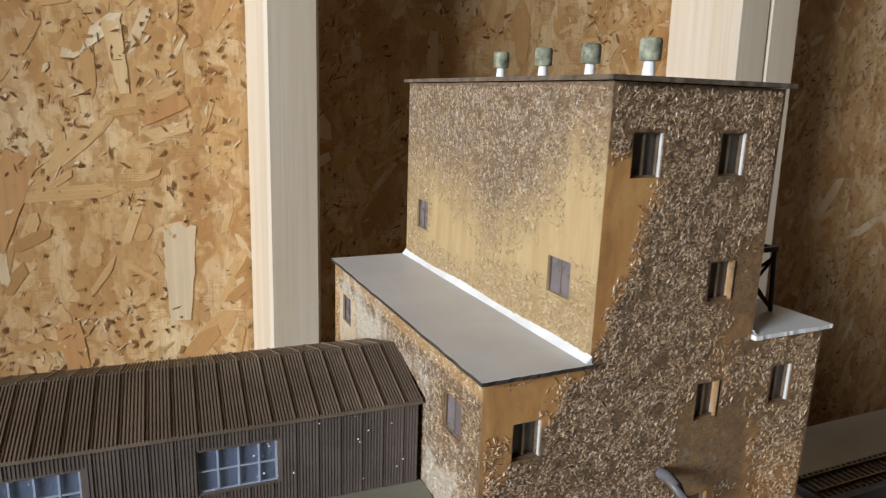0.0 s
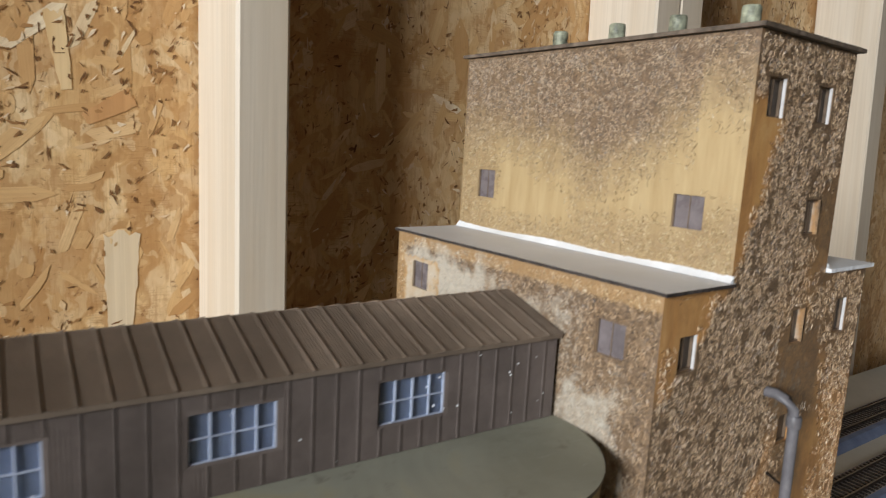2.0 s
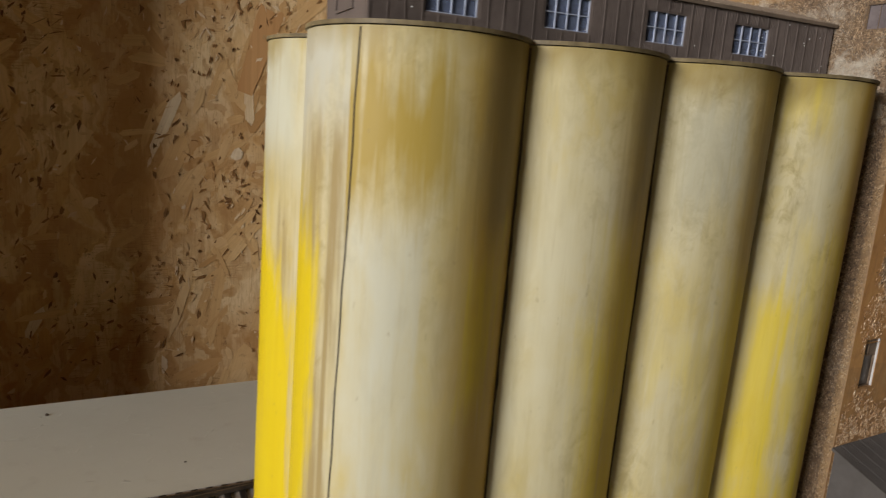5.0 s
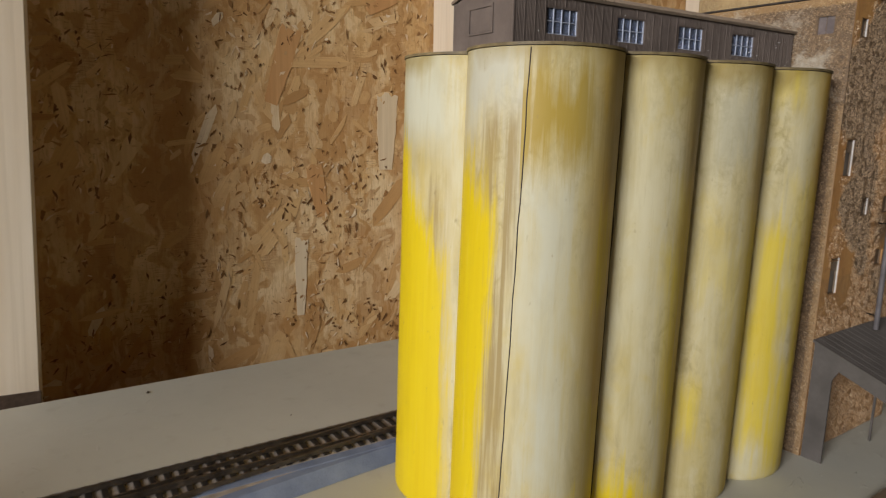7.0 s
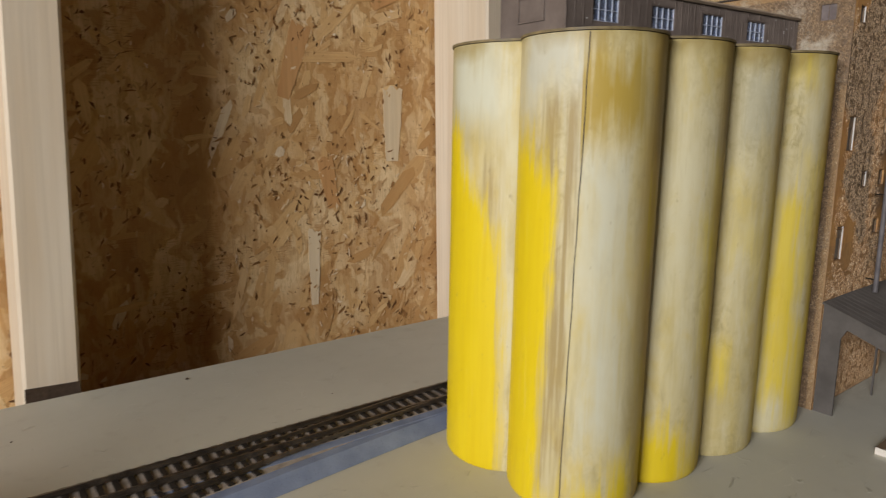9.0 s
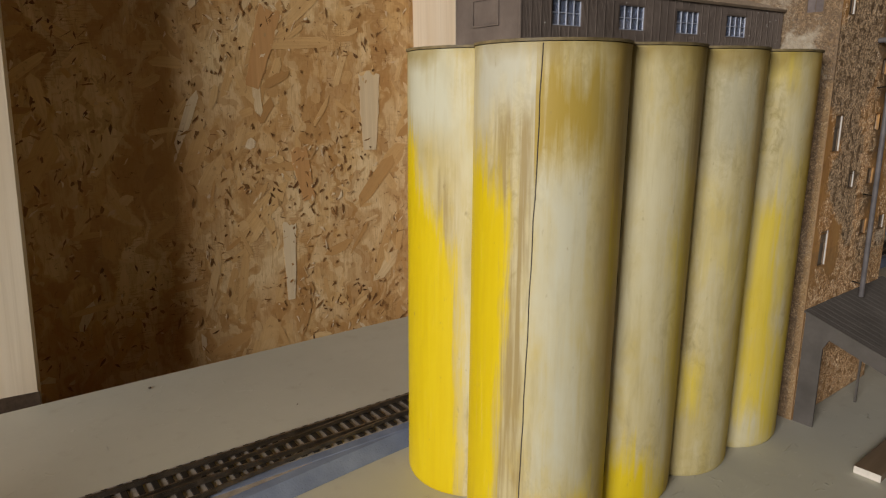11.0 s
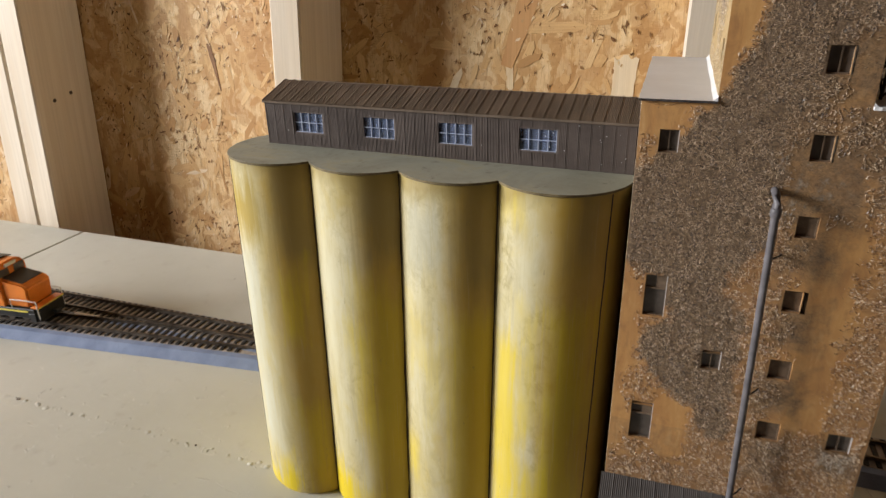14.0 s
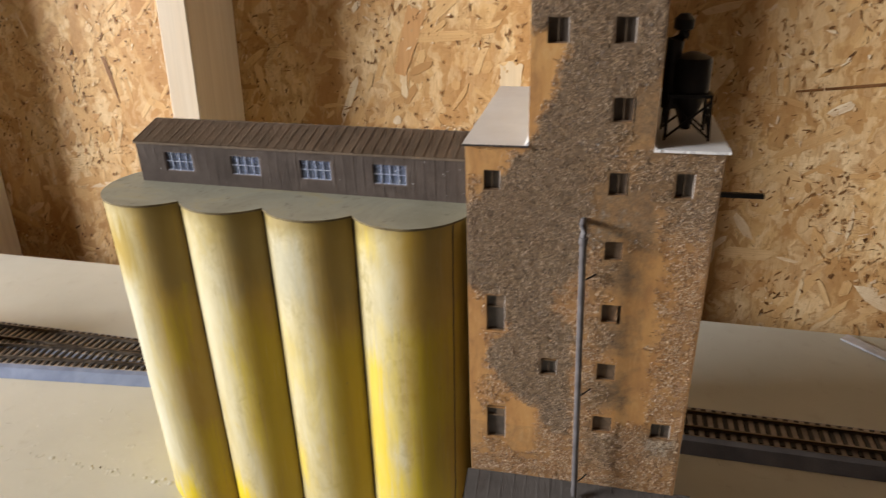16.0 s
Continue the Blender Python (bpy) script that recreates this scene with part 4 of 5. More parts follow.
def sheet_roof(name, x0, x1, y0, y1, z, thick, mats, ragged=0.00016):
    """A thin roof sheet with a slightly uneven cut edge and a dark underside."""
    rng = random.Random(int(x0 * 1e4) + 7)
    pts = []
    n = 26
    for (a, b), (c, d) in (((x0, y0), (x1, y0)), ((x1, y0), (x1, y1)), ((x1, y1), (x0, y1)), ((x0, y1), (x0, y0))):
        for k in range(n):
            t = k / n
            j = ragged if k else 0.0
            pts.append((a + (c - a) * t + rng.uniform(-j, j), b + (d - b) * t + rng.uniform(-j, j)))
    bm = bmesh.new()
    prism(bm, pts, z, z + thick)
    bm.faces.ensure_lookup_table()
    for f in bm.faces:
        f.normal_update()
        f.material_index = 0 if f.calc_center_median().z > z + thick * 0.9 else 1
    return part(name, bm, mats, elevator)


M_ROOFEDGE = plain("brown_roof_edge", (0.15, 0.115, 0.085), 0.6, vary=0.6, scale=300)
sheet_roof("wing_roof", -0.0012, XA, -0.0014, DEEP + 0.001, WING_Z + 0.0002, 0.0009, (M_ROOF, M_EDGE))
sheet_roof("wing_roof", XB, XC + 0.0016, -0.0016, DEEP + 0.001, WING_Z + 0.0002, 0.0012, (M_ROOF, M_WHITE))
sheet_roof("tower_roof", XA - 0.0016, XB + 0.0018, -0.0017, DEEP + 0.0015, TOWER_Z + 0.0002, 0.0011, (M_WHITE, M_ROOFEDGE))


def flashing(x, side):
    """A ragged fillet of white filler where a low roof meets the tower."""
    rng = random.Random(3)
    bm = bmesh.new()
    n = 60
    rows = []
    for i in range(n + 1):
        y = -0.0006 + (DEEP + 0.001) * i / n
        w = 0.0016 + 0.0001 * math.sin(i * 0.2)
        h = 0.0017 + 0.0003 * math.sin(i * 0.23) + rng.uniform(-0.0001, 0.0001)
        z = WING_Z + 0.0011
        rows.append([bm.verts.new(p) for p in ((x, y, z + h), (x - side * w * 0.4, y, z + h * 0.55), (x - side * w, y, z + 0.0001), (x, y, z - 0.0003))])
    for a, b in zip(rows, rows[1:]):
        for k in range(3):
            bm.faces.new((a[k], a[k + 1], b[k + 1], b[k]))
    bm.faces.new(rows[0])
    bm.faces.new(rows[-1][::-1])
    part("flashing", bm, M_WHITE, elevator, "ragged white filler fillet", 40)


flashing(XA, 1)
flashing(XB, -1)

for y in (0.0905, 0.0645, 0.0410, 0.0175):
    bm = bmesh.new()
    lathe(bm, ((0.0019, TOWER_Z + 0.0016), (0.0016, TOWER_Z + 0.0022), (0.0013, TOWER_Z + 0.0062)), 14, (0.0517, y))
    v = part("roof_vent", bm, M_WHITE, elevator, "small white stub pipe on the roof", 40)
    bm = bmesh.new()
    lathe(bm, ((0.0024, TOWER_Z + 0.0058), (0.0027, TOWER_Z + 0.0062), (0.0027, TOWER_Z + 0.0104), (0.0024, TOWER_Z + 0.0110)), 16, (0.0517, y))
    part("cowl", bm, M_VENT, v, "mottled green cowl", 40)

# a grey downpipe with its elbow and three stays
bm = bmesh.new()
path = [(0.0525, 0.004, 0.2235), (0.0525, -0.003, 0.2240), (0.0526, -0.0060, 0.2232), (0.0528, -0.0080, 0.2208), (0.0530, -0.0086, 0.216)]
path += [(0.0530 + 0.0035 * k / 8, -0.0086, 0.216 - 0.146 * k / 8) for k in range(1, 9)]
tube(bm, path, 0.0015, 12)
pipe = part("downpipe", bm, M_PIPE, elevator, "grey plastic downpipe with an elbow", 50)
bm = bmesh.new()
lathe(bm, ((0.0018, 0.2160), (0.0020, 0.2164), (0.0020, 0.2190), (0.0018, 0.2194)), 12, (0.0530, -0.0085))
part("collar", bm, M_PIPE, pipe, "", 40)
for z in (0.198, 0.134, 0.078):
    bm = bmesh.new()
    x = 0.0530 + 0.0035 * (0.216 - z) / 0.146
    tube(bm, [(x, -0.0086, z), (x + 0.004, -0.003, z - 0.0006), (x + 0.006, 0.0004, z - 0.0008)], 0.0004, 6)
    part("stay", bm, M_DARK, pipe)

part("conveyor_stub", boxed(XC + 0.0003, XC + 0.0215, 0.0180, 0.0200, 0.2306, 0.2328, 0.0002), M_DARK, elevator, "thin dark bar sticking out of the side wall")

# ---- black dust collector on the low roof ----
RZ = WING_Z + 0.0015
tank = thing("dust_collector", "small black dust collector on braced legs standing on the low roof", "tank", pose(0.0925, 0.0200, RZ))
for sx in (-1, 1):
    for sy in (-1, 1):
        bm = bmesh.new()
        tube(bm, [(sx * 0.0088, sy * 0.0085, 0.0), (sx * 0.0080, sy * 0.0078, 0.0180)], 0.0007, 6)
        part("leg", bm, M_DARK, tank)
for a, b in (((-1, -1), (1, -1)), ((1, -1), (1, 1)), ((1, 1), (-1, 1)), ((-1, 1), (-1, -1))):
    bm = bmesh.new()
    tube(bm, [(a[0] * 0.0087, a[1] * 0.0084, 0.001), (b[0] * 0.0081, b[1] * 0.0079, 0.016)], 0.0005, 6)
    tube(bm, [(b[0] * 0.0087, b[1] * 0.0084, 0.001), (a[0] * 0.0081, a[1] * 0.0079, 0.016)], 0.0005, 6)
    part("brace", bm, M_DARK, tank)
bm = bmesh.new()
for y in (-0.0079, 0.0079):
    box(bm, -0.0086, 0.0086, y - 0.0006, y + 0.0006, 0.0178, 0.0192)
for x in (-0.0080, 0.0080):
    box(bm, x - 0.0006, x + 0.0006, -0.0072, 0.0072, 0.0179, 0.0191)
part("frame", bm, M_DARK, tank)
bm = bmesh.new()
lathe(bm, ((0.0022, 0.0030), (0.0026, 0.0050), (0.0068, 0.0170), (0.0080, 0.0180), (0.0080, 0.0315), (0.0074, 0.0330), (0.0020, 0.0350)), 22)
part("drum", bm, M_DARK, tank, "", 35)
bm = bmesh.new()
tube(bm, [(-0.0075, 0.0, 0.012), (-0.0078, 0.0, 0.030), (-0.0076, 0.0, 0.0400), (-0.0055, 0.0, 0.0430), (-0.0030, 0.0, 0.0430)], 0.0034, 12)
part("duct", bm, M_DARK, tank, "", 40)
bm = bmesh.new()
lathe(bm, ((0.0030, 0.0436), (0.0040, 0.0444), (0.0040, 0.0480), (0.0020, 0.0500)), 14, (-0.0050, 0.0))
part("fan_housing", bm, M_DARK, tank, "", 40)

# ---- lean-to canopy over the loading side ----
canopy = thing("loading_canopy", "lean-to canopy of ribbed grey-brown sheet against the elevator", "canopy")
CX0, CX1, CY, CZ0, CZ1 = -0.0020, 0.1150, -0.0540, 0.0710, 0.0520
bm = bmesh.new()
n = 252
prof = []
for i in range(n + 1):
    x = CX0 + (CX1 - CX0) * i / n
    prof.append((x, 0.0 if i % 2 else (0.00030 if i % 14 == 0 else 0.00017)))
a = [bm.verts.new((x, -0.0006, CZ0 + h)) for x, h in prof]
b = [bm.verts.new((x, CY, CZ1 + h)) for x, h in prof]
c = [bm.verts.new((x, -0.0006, CZ0 - 0.0010)) for x, h in prof]
d = [bm.verts.new((x, CY, CZ1 - 0.0010)) for x, h in prof]
for i in range(n):
    bm.faces.new((a[i], a[i + 1], b[i + 1], b[i]))
    bm.faces.new((c[i], c[i + 1], d[i + 1], d[i]))
    bm.faces.new((a[i], a[i + 1], c[i + 1], c[i]))
    bm.faces.new((b[i], b[i + 1], d[i + 1], d[i]))
bm.faces.new((a[0], b[0], d[0], c[0]))
bm.faces.new((a[n], b[n], d[n], c[n]))
part("roof", bm, M_CANOPY, canopy)
bm = bmesh.new()
prism(bm, [(-0.0008, 0.0001), (-0.0120, 0.0001), (-0.0120, 0.0500), (-0.0150, 0.0560), (-0.0525, 0.0420), (-0.0525, 0.0508), (-0.0008, 0.0695)], 0.0004, 0.0016, "x")
part("end_panel", bm, M_CANOPY, canopy)
part("post", boxed(0.0560, 0.0572, -0.0150, -0.0138, 0.0001, 0.0640), M_CANOPY, canopy)
part("post", boxed(0.1120, 0.1132, -0.0150, -0.0138, 0.0001, 0.0640), M_CANOPY, canopy)
bm = boxed(-0.0330, 0.1500, -0.0600, -0.0470, 0.0001, 0.0042, 0.0003)
for f in bm.faces:
    if f.calc_center_median().x < -0.0327:
        f.material_index = 1
plank = part("strip_of_wood", bm, (M_PLANK, M_CUT))
tagged(plank, "brown wood strip with pale sawn end on the table", "wood strip")

# ---- the silo block ----
PITCH, SILO_R, REAR_R, SILO_H = 0.0496, 0.0322, 0.0343, 0.2145   # the rear row is a little stouter
bank = thing("silo_block", "block of eight joined cream and yellow grain silos", "silo", BANK)
GREY, OLIVE, PALE, DARK_OLIVE = (0.46, 0.448, 0.340), (0.40, 0.315, 0.110), (0.66, 0.615, 0.42), (0.30, 0.220, 0.080)
# OLIVE bands at angle -2.45 paint dirt and contact shade beside the joints
SILO_LOOKS = {
    (0, 0): (((-3.36, 1.10, -0.02, 0.168, 1.0, 0.03), (-2.72, 0.55, -0.02, 0.016, 0.9), (-1.95, 1.0, -0.02, 0.016, 0.9, 0.0), (-1.75, 0.4, -0.02, 0.030, 0.9), (-1.15, 0.5, 0.110, 0.160, 0.8), (-1.0, 0.5, 0.0, 0.07, 0.6)),
             ((-2.05, 0.8, 0.03, 0.168, (0.575, 0.575, 0.46), 0.8), (-3.0, 1.4, 0.186, 0.240, (0.52, 0.52, 0.43), 0.9), (-0.95, 0.9, 0.155, 0.23, DARK_OLIVE, 0.7), (-2.74, 0.55, 0.0, 0.190, BROWN, 0.9, 0.0), (-3.3, 0.9, 0.140, 0.172, OLIVE, 0.7), (-1.98, 1.0, 0.170, 0.211, GOLD, 1.0, 0.0), (-1.45, 0.4, 0.03, 0.20, OLIVE, 0.6))),
    (1, 0): (((-0.85, 1.1, -0.02, 0.16, 0.5), (-2.15, 0.85, -0.02, 0.036, 0.95, 0.012), (-1.6, 1.0, -0.02, 0.016, 0.8), (-1.35, 0.4, 0.06, 0.13, 0.4)), ((-1.2, 1.2, 0.19, 0.23, OLIVE, 0.5), (-1.9, 0.5, 0.05, 0.19, PALE, 0.5), (-0.85, 0.9, 0.165, 0.23, DARK_OLIVE, 0.7), (-2.45, 0.45, 0.05, 0.23, OLIVE, 0.7))),
    (2, 0): (((-0.85, 1.1, -0.02, 0.15, 0.5), (-2.2, 0.5, 0.032, 0.066, 0.8), (-1.95, 0.5, 0.11, 0.15, 0.3), (-1.6, 0.4, 0.075, 0.125, 0.4)), ((-1.8, 0.8, 0.165, 0.205, GREY, 0.6), (-0.85, 0.9, 0.155, 0.23, DARK_OLIVE, 0.7), (-2.0, 0.4, 0.08, 0.16, PALE, 0.5), (-2.3, 0.8, -0.01, 0.05, OLIVE, 0.5), (-2.45, 0.4, 0.07, 0.23, OLIVE, 0.7))),
    (3, 0): (((-1.05, 0.9, 0.03, 0.165, 0.6), (-2.05, 0.75, 0.018, 0.142, 0.75), (-1.6, 0.5, 0.08, 0.160, 0.55), (-1.95, 0.4, 0.200, 0.23, 0.6), (-1.5, 0.8, 0.0, 0.07, 0.6)), ((-0.9, 0.8, 0.0, 0.12, OLIVE, 0.4), (-1.75, 0.4, 0.12, 0.19, PALE, 0.5), (-0.9, 0.8, 0.175, 0.23, DARK_OLIVE, 0.55), (-2.45, 0.4, 0.14, 0.21, OLIVE, 0.6))),
    (0, 1): (((-3.17, 1.56, -0.05, 0.160, 1.0, 0.040), (-3.75, 1.0, -0.05, 0.174, 1.0, 0.01)), ((-2.60, 0.42, 0.0, 0.170, BROWN, 0.85, 0.0), (-2.40, 0.13, 0.0, 0.230, PALE, 0.95), (-3.0, 1.4, 0.168, 0.240, (0.55, 0.555, 0.44), 0.9), (-3.75, 0.6, 0.16, 0.230, OLIVE, 0.5), (-2.95, 1.1, 0.158, 0.182, OLIVE, 0.6), (-2.75, 0.5, 0.200, 0.230, OLIVE, 0.5))),
}


def lean_over(bm):
    for v in bm.verts:
        v.co.x += SILO_LEAN[0] * v.co.z
        v.co.y += SILO_LEAN[1] * v.co.z
    return bm


for col in range(4):
    for row in range(2):
        patches, marks = SILO_LOOKS.get((col, row), (((1.6, 1.5, 0.0, 0.05, 0.8),), ((1.5, 0.8, 0.1, 0.2, GREY, 0.5),)))
        bm = bmesh.new()
        rng = random.Random(col * 2 + row)
        seg = 72
        zs = [0.0, 0.0012, 0.003] + [0.003 + 0.208 * k / 12 for k in range(1, 13)] + [0.2135, SILO_H]
        rings = []
        for z in zs:
            r = (REAR_R if row else SILO_R) - (0.0009 if z == 0.0 else 0.0003 if z < 0.002 else 0.0)
            rings.append([bm.verts.new(((r + 0.00012 * noise.noise(Vector((k * 0.4, z * 60, col + 5 * row)))) * math.cos(2 * math.pi * k / seg), (r + 0.00012 * noise.noise(Vector((k * 0.4, z * 60, col + 5 * row)))) * math.sin(2 * math.pi * k / seg), z)) for k in range(seg)])
        for u, v in zip(rings, rings[1:]):
            for k in range(seg):
                bm.faces.new((u[k], u[(k + 1) % seg], v[(k + 1) % seg], v[k]))
        bm.faces.new(rings[0][::-1])
        bm.faces.new(rings[-1])
        lean_over(bm)
        ob = part("silo", bm, silo_material(col + 4 * row, patches, marks), bank, "", 40)
        ob.location = ((col - 1.5) * PITCH, (row - 0.5) * PITCH, 0.0002)
        if row == 0 and col in (0, 3):      # the open glue joint between the front moulding and the end piece
            bm = bmesh.new()
            a0 = math.pi + 0.70 if col == 0 else -0.64
            pts = []
            for k in range(23):
                z = 0.002 + 0.212 * k / 22
                a = a0 - (0.10 * (1 - k / 22) if col == 0 else 0.0) + rng.uniform(-0.008, 0.008)
                pts.append((SILO_R * 1.001 * math.cos(a), SILO_R * 1.001 * math.sin(a), z))
            tube(bm, pts, 0.00024 if col == 0 else 0.00034, 5)
            lean_over(bm)
            part("seam", bm, M_EDGE, ob)


M_JOINT = plain("dark_joint", (0.085, 0.058, 0.024), 0.8, vary=0.5, scale=150)
for col in range(3):      # dark strips in the joints between the silos
    rng = random.Random(40 + col)
    jx, jy = (col - 1) * PITCH, -PITCH / 2 - math.sqrt(SILO_R ** 2 - PITCH ** 2 / 4)
    path = [(jx + rng.uniform(-0.0001, 0.0001), jy + 0.0001, 0.0006 + 0.2134 * k / 30) for k in range(31)]
    part("joint", lean_over(tube(bmesh.new(), path, [rng.uniform(0.0005, 0.0010) for k in range(31)], 7)), M_JOINT, bank, "dark joint strip between two silos", 60)


def lobed_outline(grow):
    """The outline of the eight overlapping circles, anticlockwise."""
    h, radius = PITCH / 2, (SILO_R + grow, REAR_R + grow)
    meet = (radius[0] ** 2 - radius[1] ** 2) / (2 * PITCH)      # where the two rows meet at the block's ends
    pts = []

    def arc(col, row, a0, a1):
        cx, cy = (col - 1.5) * PITCH, (row - 0.5) * PITCH
        n = max(4, int(abs(a1 - a0) * 14))
        for k in range(n):
            a = a0 + (a1 - a0) * k / n
            pts.append((cx + radius[row] * math.cos(a), cy + radius[row] * math.sin(a)))
    side = [math.acos(h / r) for r in radius]
    back = [math.asin((h + meet) / radius[0]), math.asin((h - meet) / radius[1])]
    for col in range(4):
        arc(col, 0, math.pi + side[0] if col else math.pi - back[0], 2 * math.pi - side[0] if col < 3 else 2 * math.pi + back[0])
    for col in range(3, -1, -1):
        arc(col, 1, -back[1] if col == 3 else side[1], math.pi - side[1] if col else math.pi + back[1])
    return pts


bm = bmesh.new()
lean_over(prism(bm, lobed_outline(0.0006), SILO_H + 0.0005, SILO_H + 0.0016))
for f in bm.faces:
    f.normal_update()
    f.material_index = 0 if f.calc_center_median().z > SILO_H + 0.0015 else 1
M_CAPEDGE = plain("worn_deck_edge", (0.20, 0.155, 0.078), 0.55, vary=0.5, scale=160)
part("deck", bm, (M_CAPTOP, M_CAPEDGE), bank, "thin grey-green deck with a worn edge")

# ---- the conveyor gallery ----
GZ = SILO_H + 0.0018
GL, GW, GH, GR = 0.1955, 0.0440, 0.0225, 0.0288   # length, width, eave and ridge over the deck
gallery = thing("conveyor_gallery", "dark brown ribbed gallery along the top of the silos", "building", pose(-0.0975, 0.0583, GZ, 0, 0, -3.5))
GWIN = [(-0.0985 + 0.0182 + k * 0.0414, -0.0985 + 0.0362 + k * 0.0416, 0.0070, 0.0182) for k in range(4)]


def gallery_side(y, out):
    """A long wall with four openings and fine upright ribs."""
    x0, x1 = -GL / 2, GL / 2
    xs = [x0] + [v for w in GWIN for v in w[:2]] + [x1]
    zs = [0.0, GWIN[0][2], GWIN[0][3], GH]
    bm = bmesh.new()
    grid = [[bm.verts.new((x, y, z)) for x in xs] for z in zs]
    for k in range(3):
        for n in range(len(xs) - 1):
            if not (k == 1 and n % 2):
                bm.faces.new((grid[k][n], grid[k][n + 1], grid[k + 1][n + 1], grid[k + 1][n]))
    res = bmesh.ops.extrude_face_region(bm, geom=bm.faces[:])
    bmesh.ops.translate(bm, vec=(0, -out * 0.0012, 0), verts=[g for g in res["geom"] if isinstance(g, bmesh.types.BMVert)])
    wall_ob = part("side_wall", bm, M_GAL, gallery)
    bm = bmesh.new()
    n = int(GL / 0.00078)
    yo = sorted((y, y + out * 0.00013))
    ys = sorted((y, y + out * 0.00030))
    for k in range(n + 1):
        x = x0 + 0.0004 + (GL - 0.0008) * k / n
        lap = k % 7 == 0
        hw = 0.00024 if lap else 0.00018
        yy = ys if lap else yo
        spans = [(0.0, GH)]
        for w in GWIN:
            if w[0] - 0.0002 < x < w[1] + 0.0002:
                spans = [(0.0, w[2] - 0.0001), (w[3] + 0.0001, GH)]
        for a, b in spans:
            box(bm, x - hw, x + hw, yy[0], yy[1], a + 0.0002, b)
    ribs = part("ribbing", bm, M_GAL, wall_ob)
    ribs["kind"] = "stuff"
    for w in GWIN:
        gallery_window(w, y, out)


def gallery_window(w, y, out):
    x0, x1, z0, z1 = w
    bm = bmesh.new()
    ya, yb = sorted((y - out * 0.0001, y - out * 0.0014))
    t = 0.0004
    box(bm, x0, x0 + t, ya, yb, z0, z1)
    box(bm, x1 - t, x1, ya, yb, z0, z1)
    box(bm, x0 + t, x1 - t, ya, yb, z0, z0 + t)
    box(bm, x0 + t, x1 - t, ya, yb, z1 - t, z1)
    win_ob = part("window", bm, M_GAL, gallery)
    bm = bmesh.new()
    ma, mb = sorted((y - out * 0.0004, y - out * 0.0009))
    for k in range(1, 4):
        x = x0 + (x1 - x0) * k / 4
        box(bm, x - 0.0002, x + 0.0002, ma, mb, z0 + t, z1 - t)
    z = (z0 + z1) / 2
    box(bm, x0 + t, x1 - t, ma + 0.00005, mb, z - 0.00016, z + 0.00016)
    # two more pale strips, at right and foot, paint the lit reveal
    box(bm, x1 - t - 0.0004, x1 - t, ma, mb, z0 + t, z1 - t)
    box(bm, x0 + t, x1 - t - 0.0004, ma + 0.00003, mb, z0 + t, z0 + t + 0.0003)
    part("glazing_lattice", bm, M_TRIM, win_ob, "pale grey glazing lattice with painted lit reveal edges")
    pa, pb = sorted((y - out * 0.0010, y - out * 0.0013))
    pane = part("pane", boxed(x0 + 0.0002, x1 - 0.0002, pa, pb, z0 + 0.0002, z1 - 0.0002), M_CLEAR, win_ob)
    pane.visible_shadow = False


gallery_side(-GW / 2, -1)
rng = random.Random(90)
bm = bmesh.new()
for k in range(26):
    r = rng.uniform(0.00012, 0.00034)
    bmesh.ops.create_icosphere(bm, subdivisions=1, radius=r, matrix=pose(rng.uniform(-0.095, 0.095) if k % 2 else rng.uniform(0.055, 0.095), -GW / 2 - 0.00012, rng.uniform(0.001, 0.0215)))
part("paint_specks", bm, M_WHITE, gallery, "tiny white paint specks")["kind"] = "stuff"
gallery_side(GW / 2, 1)


def gallery_end(x, out, blind):
    gable = [(-GW / 2 + 0.0013, 0.0), (GW / 2 - 0.0013, 0.0), (GW / 2 - 0.0013, GH - 0.0002), (0.0, GR - 0.0012), (-GW / 2 + 0.0013, GH - 0.0002)]
    bm = bmesh.new()
    a, b = sorted((x, x - out * 0.0012))
    prism(bm, gable, a, b, "x")
    e = part("end_wall", bm, M_GAL, gallery)
    if blind:
        bm = bmesh.new()
        xa, xb = sorted((x, x + out * 0.0007))
        for y0, y1, z0, z1 in ((-0.0090, 0.0090, 0.0182, 0.0194), (-0.0090, 0.0090, 0.0074, 0.0082), (-0.0090, -0.0082, 0.0082, 0.0182), (0.0082, 0.0090, 0.0082, 0.0182)):
            box(bm, xa, xb, y0, y1, z0, z1)
        box(bm, *sorted((x, x + out * 0.0002)), -0.0080, 0.0080, 0.0084, 0.0180)
        part("blind_window", bm, M_GAL, e)
    return e


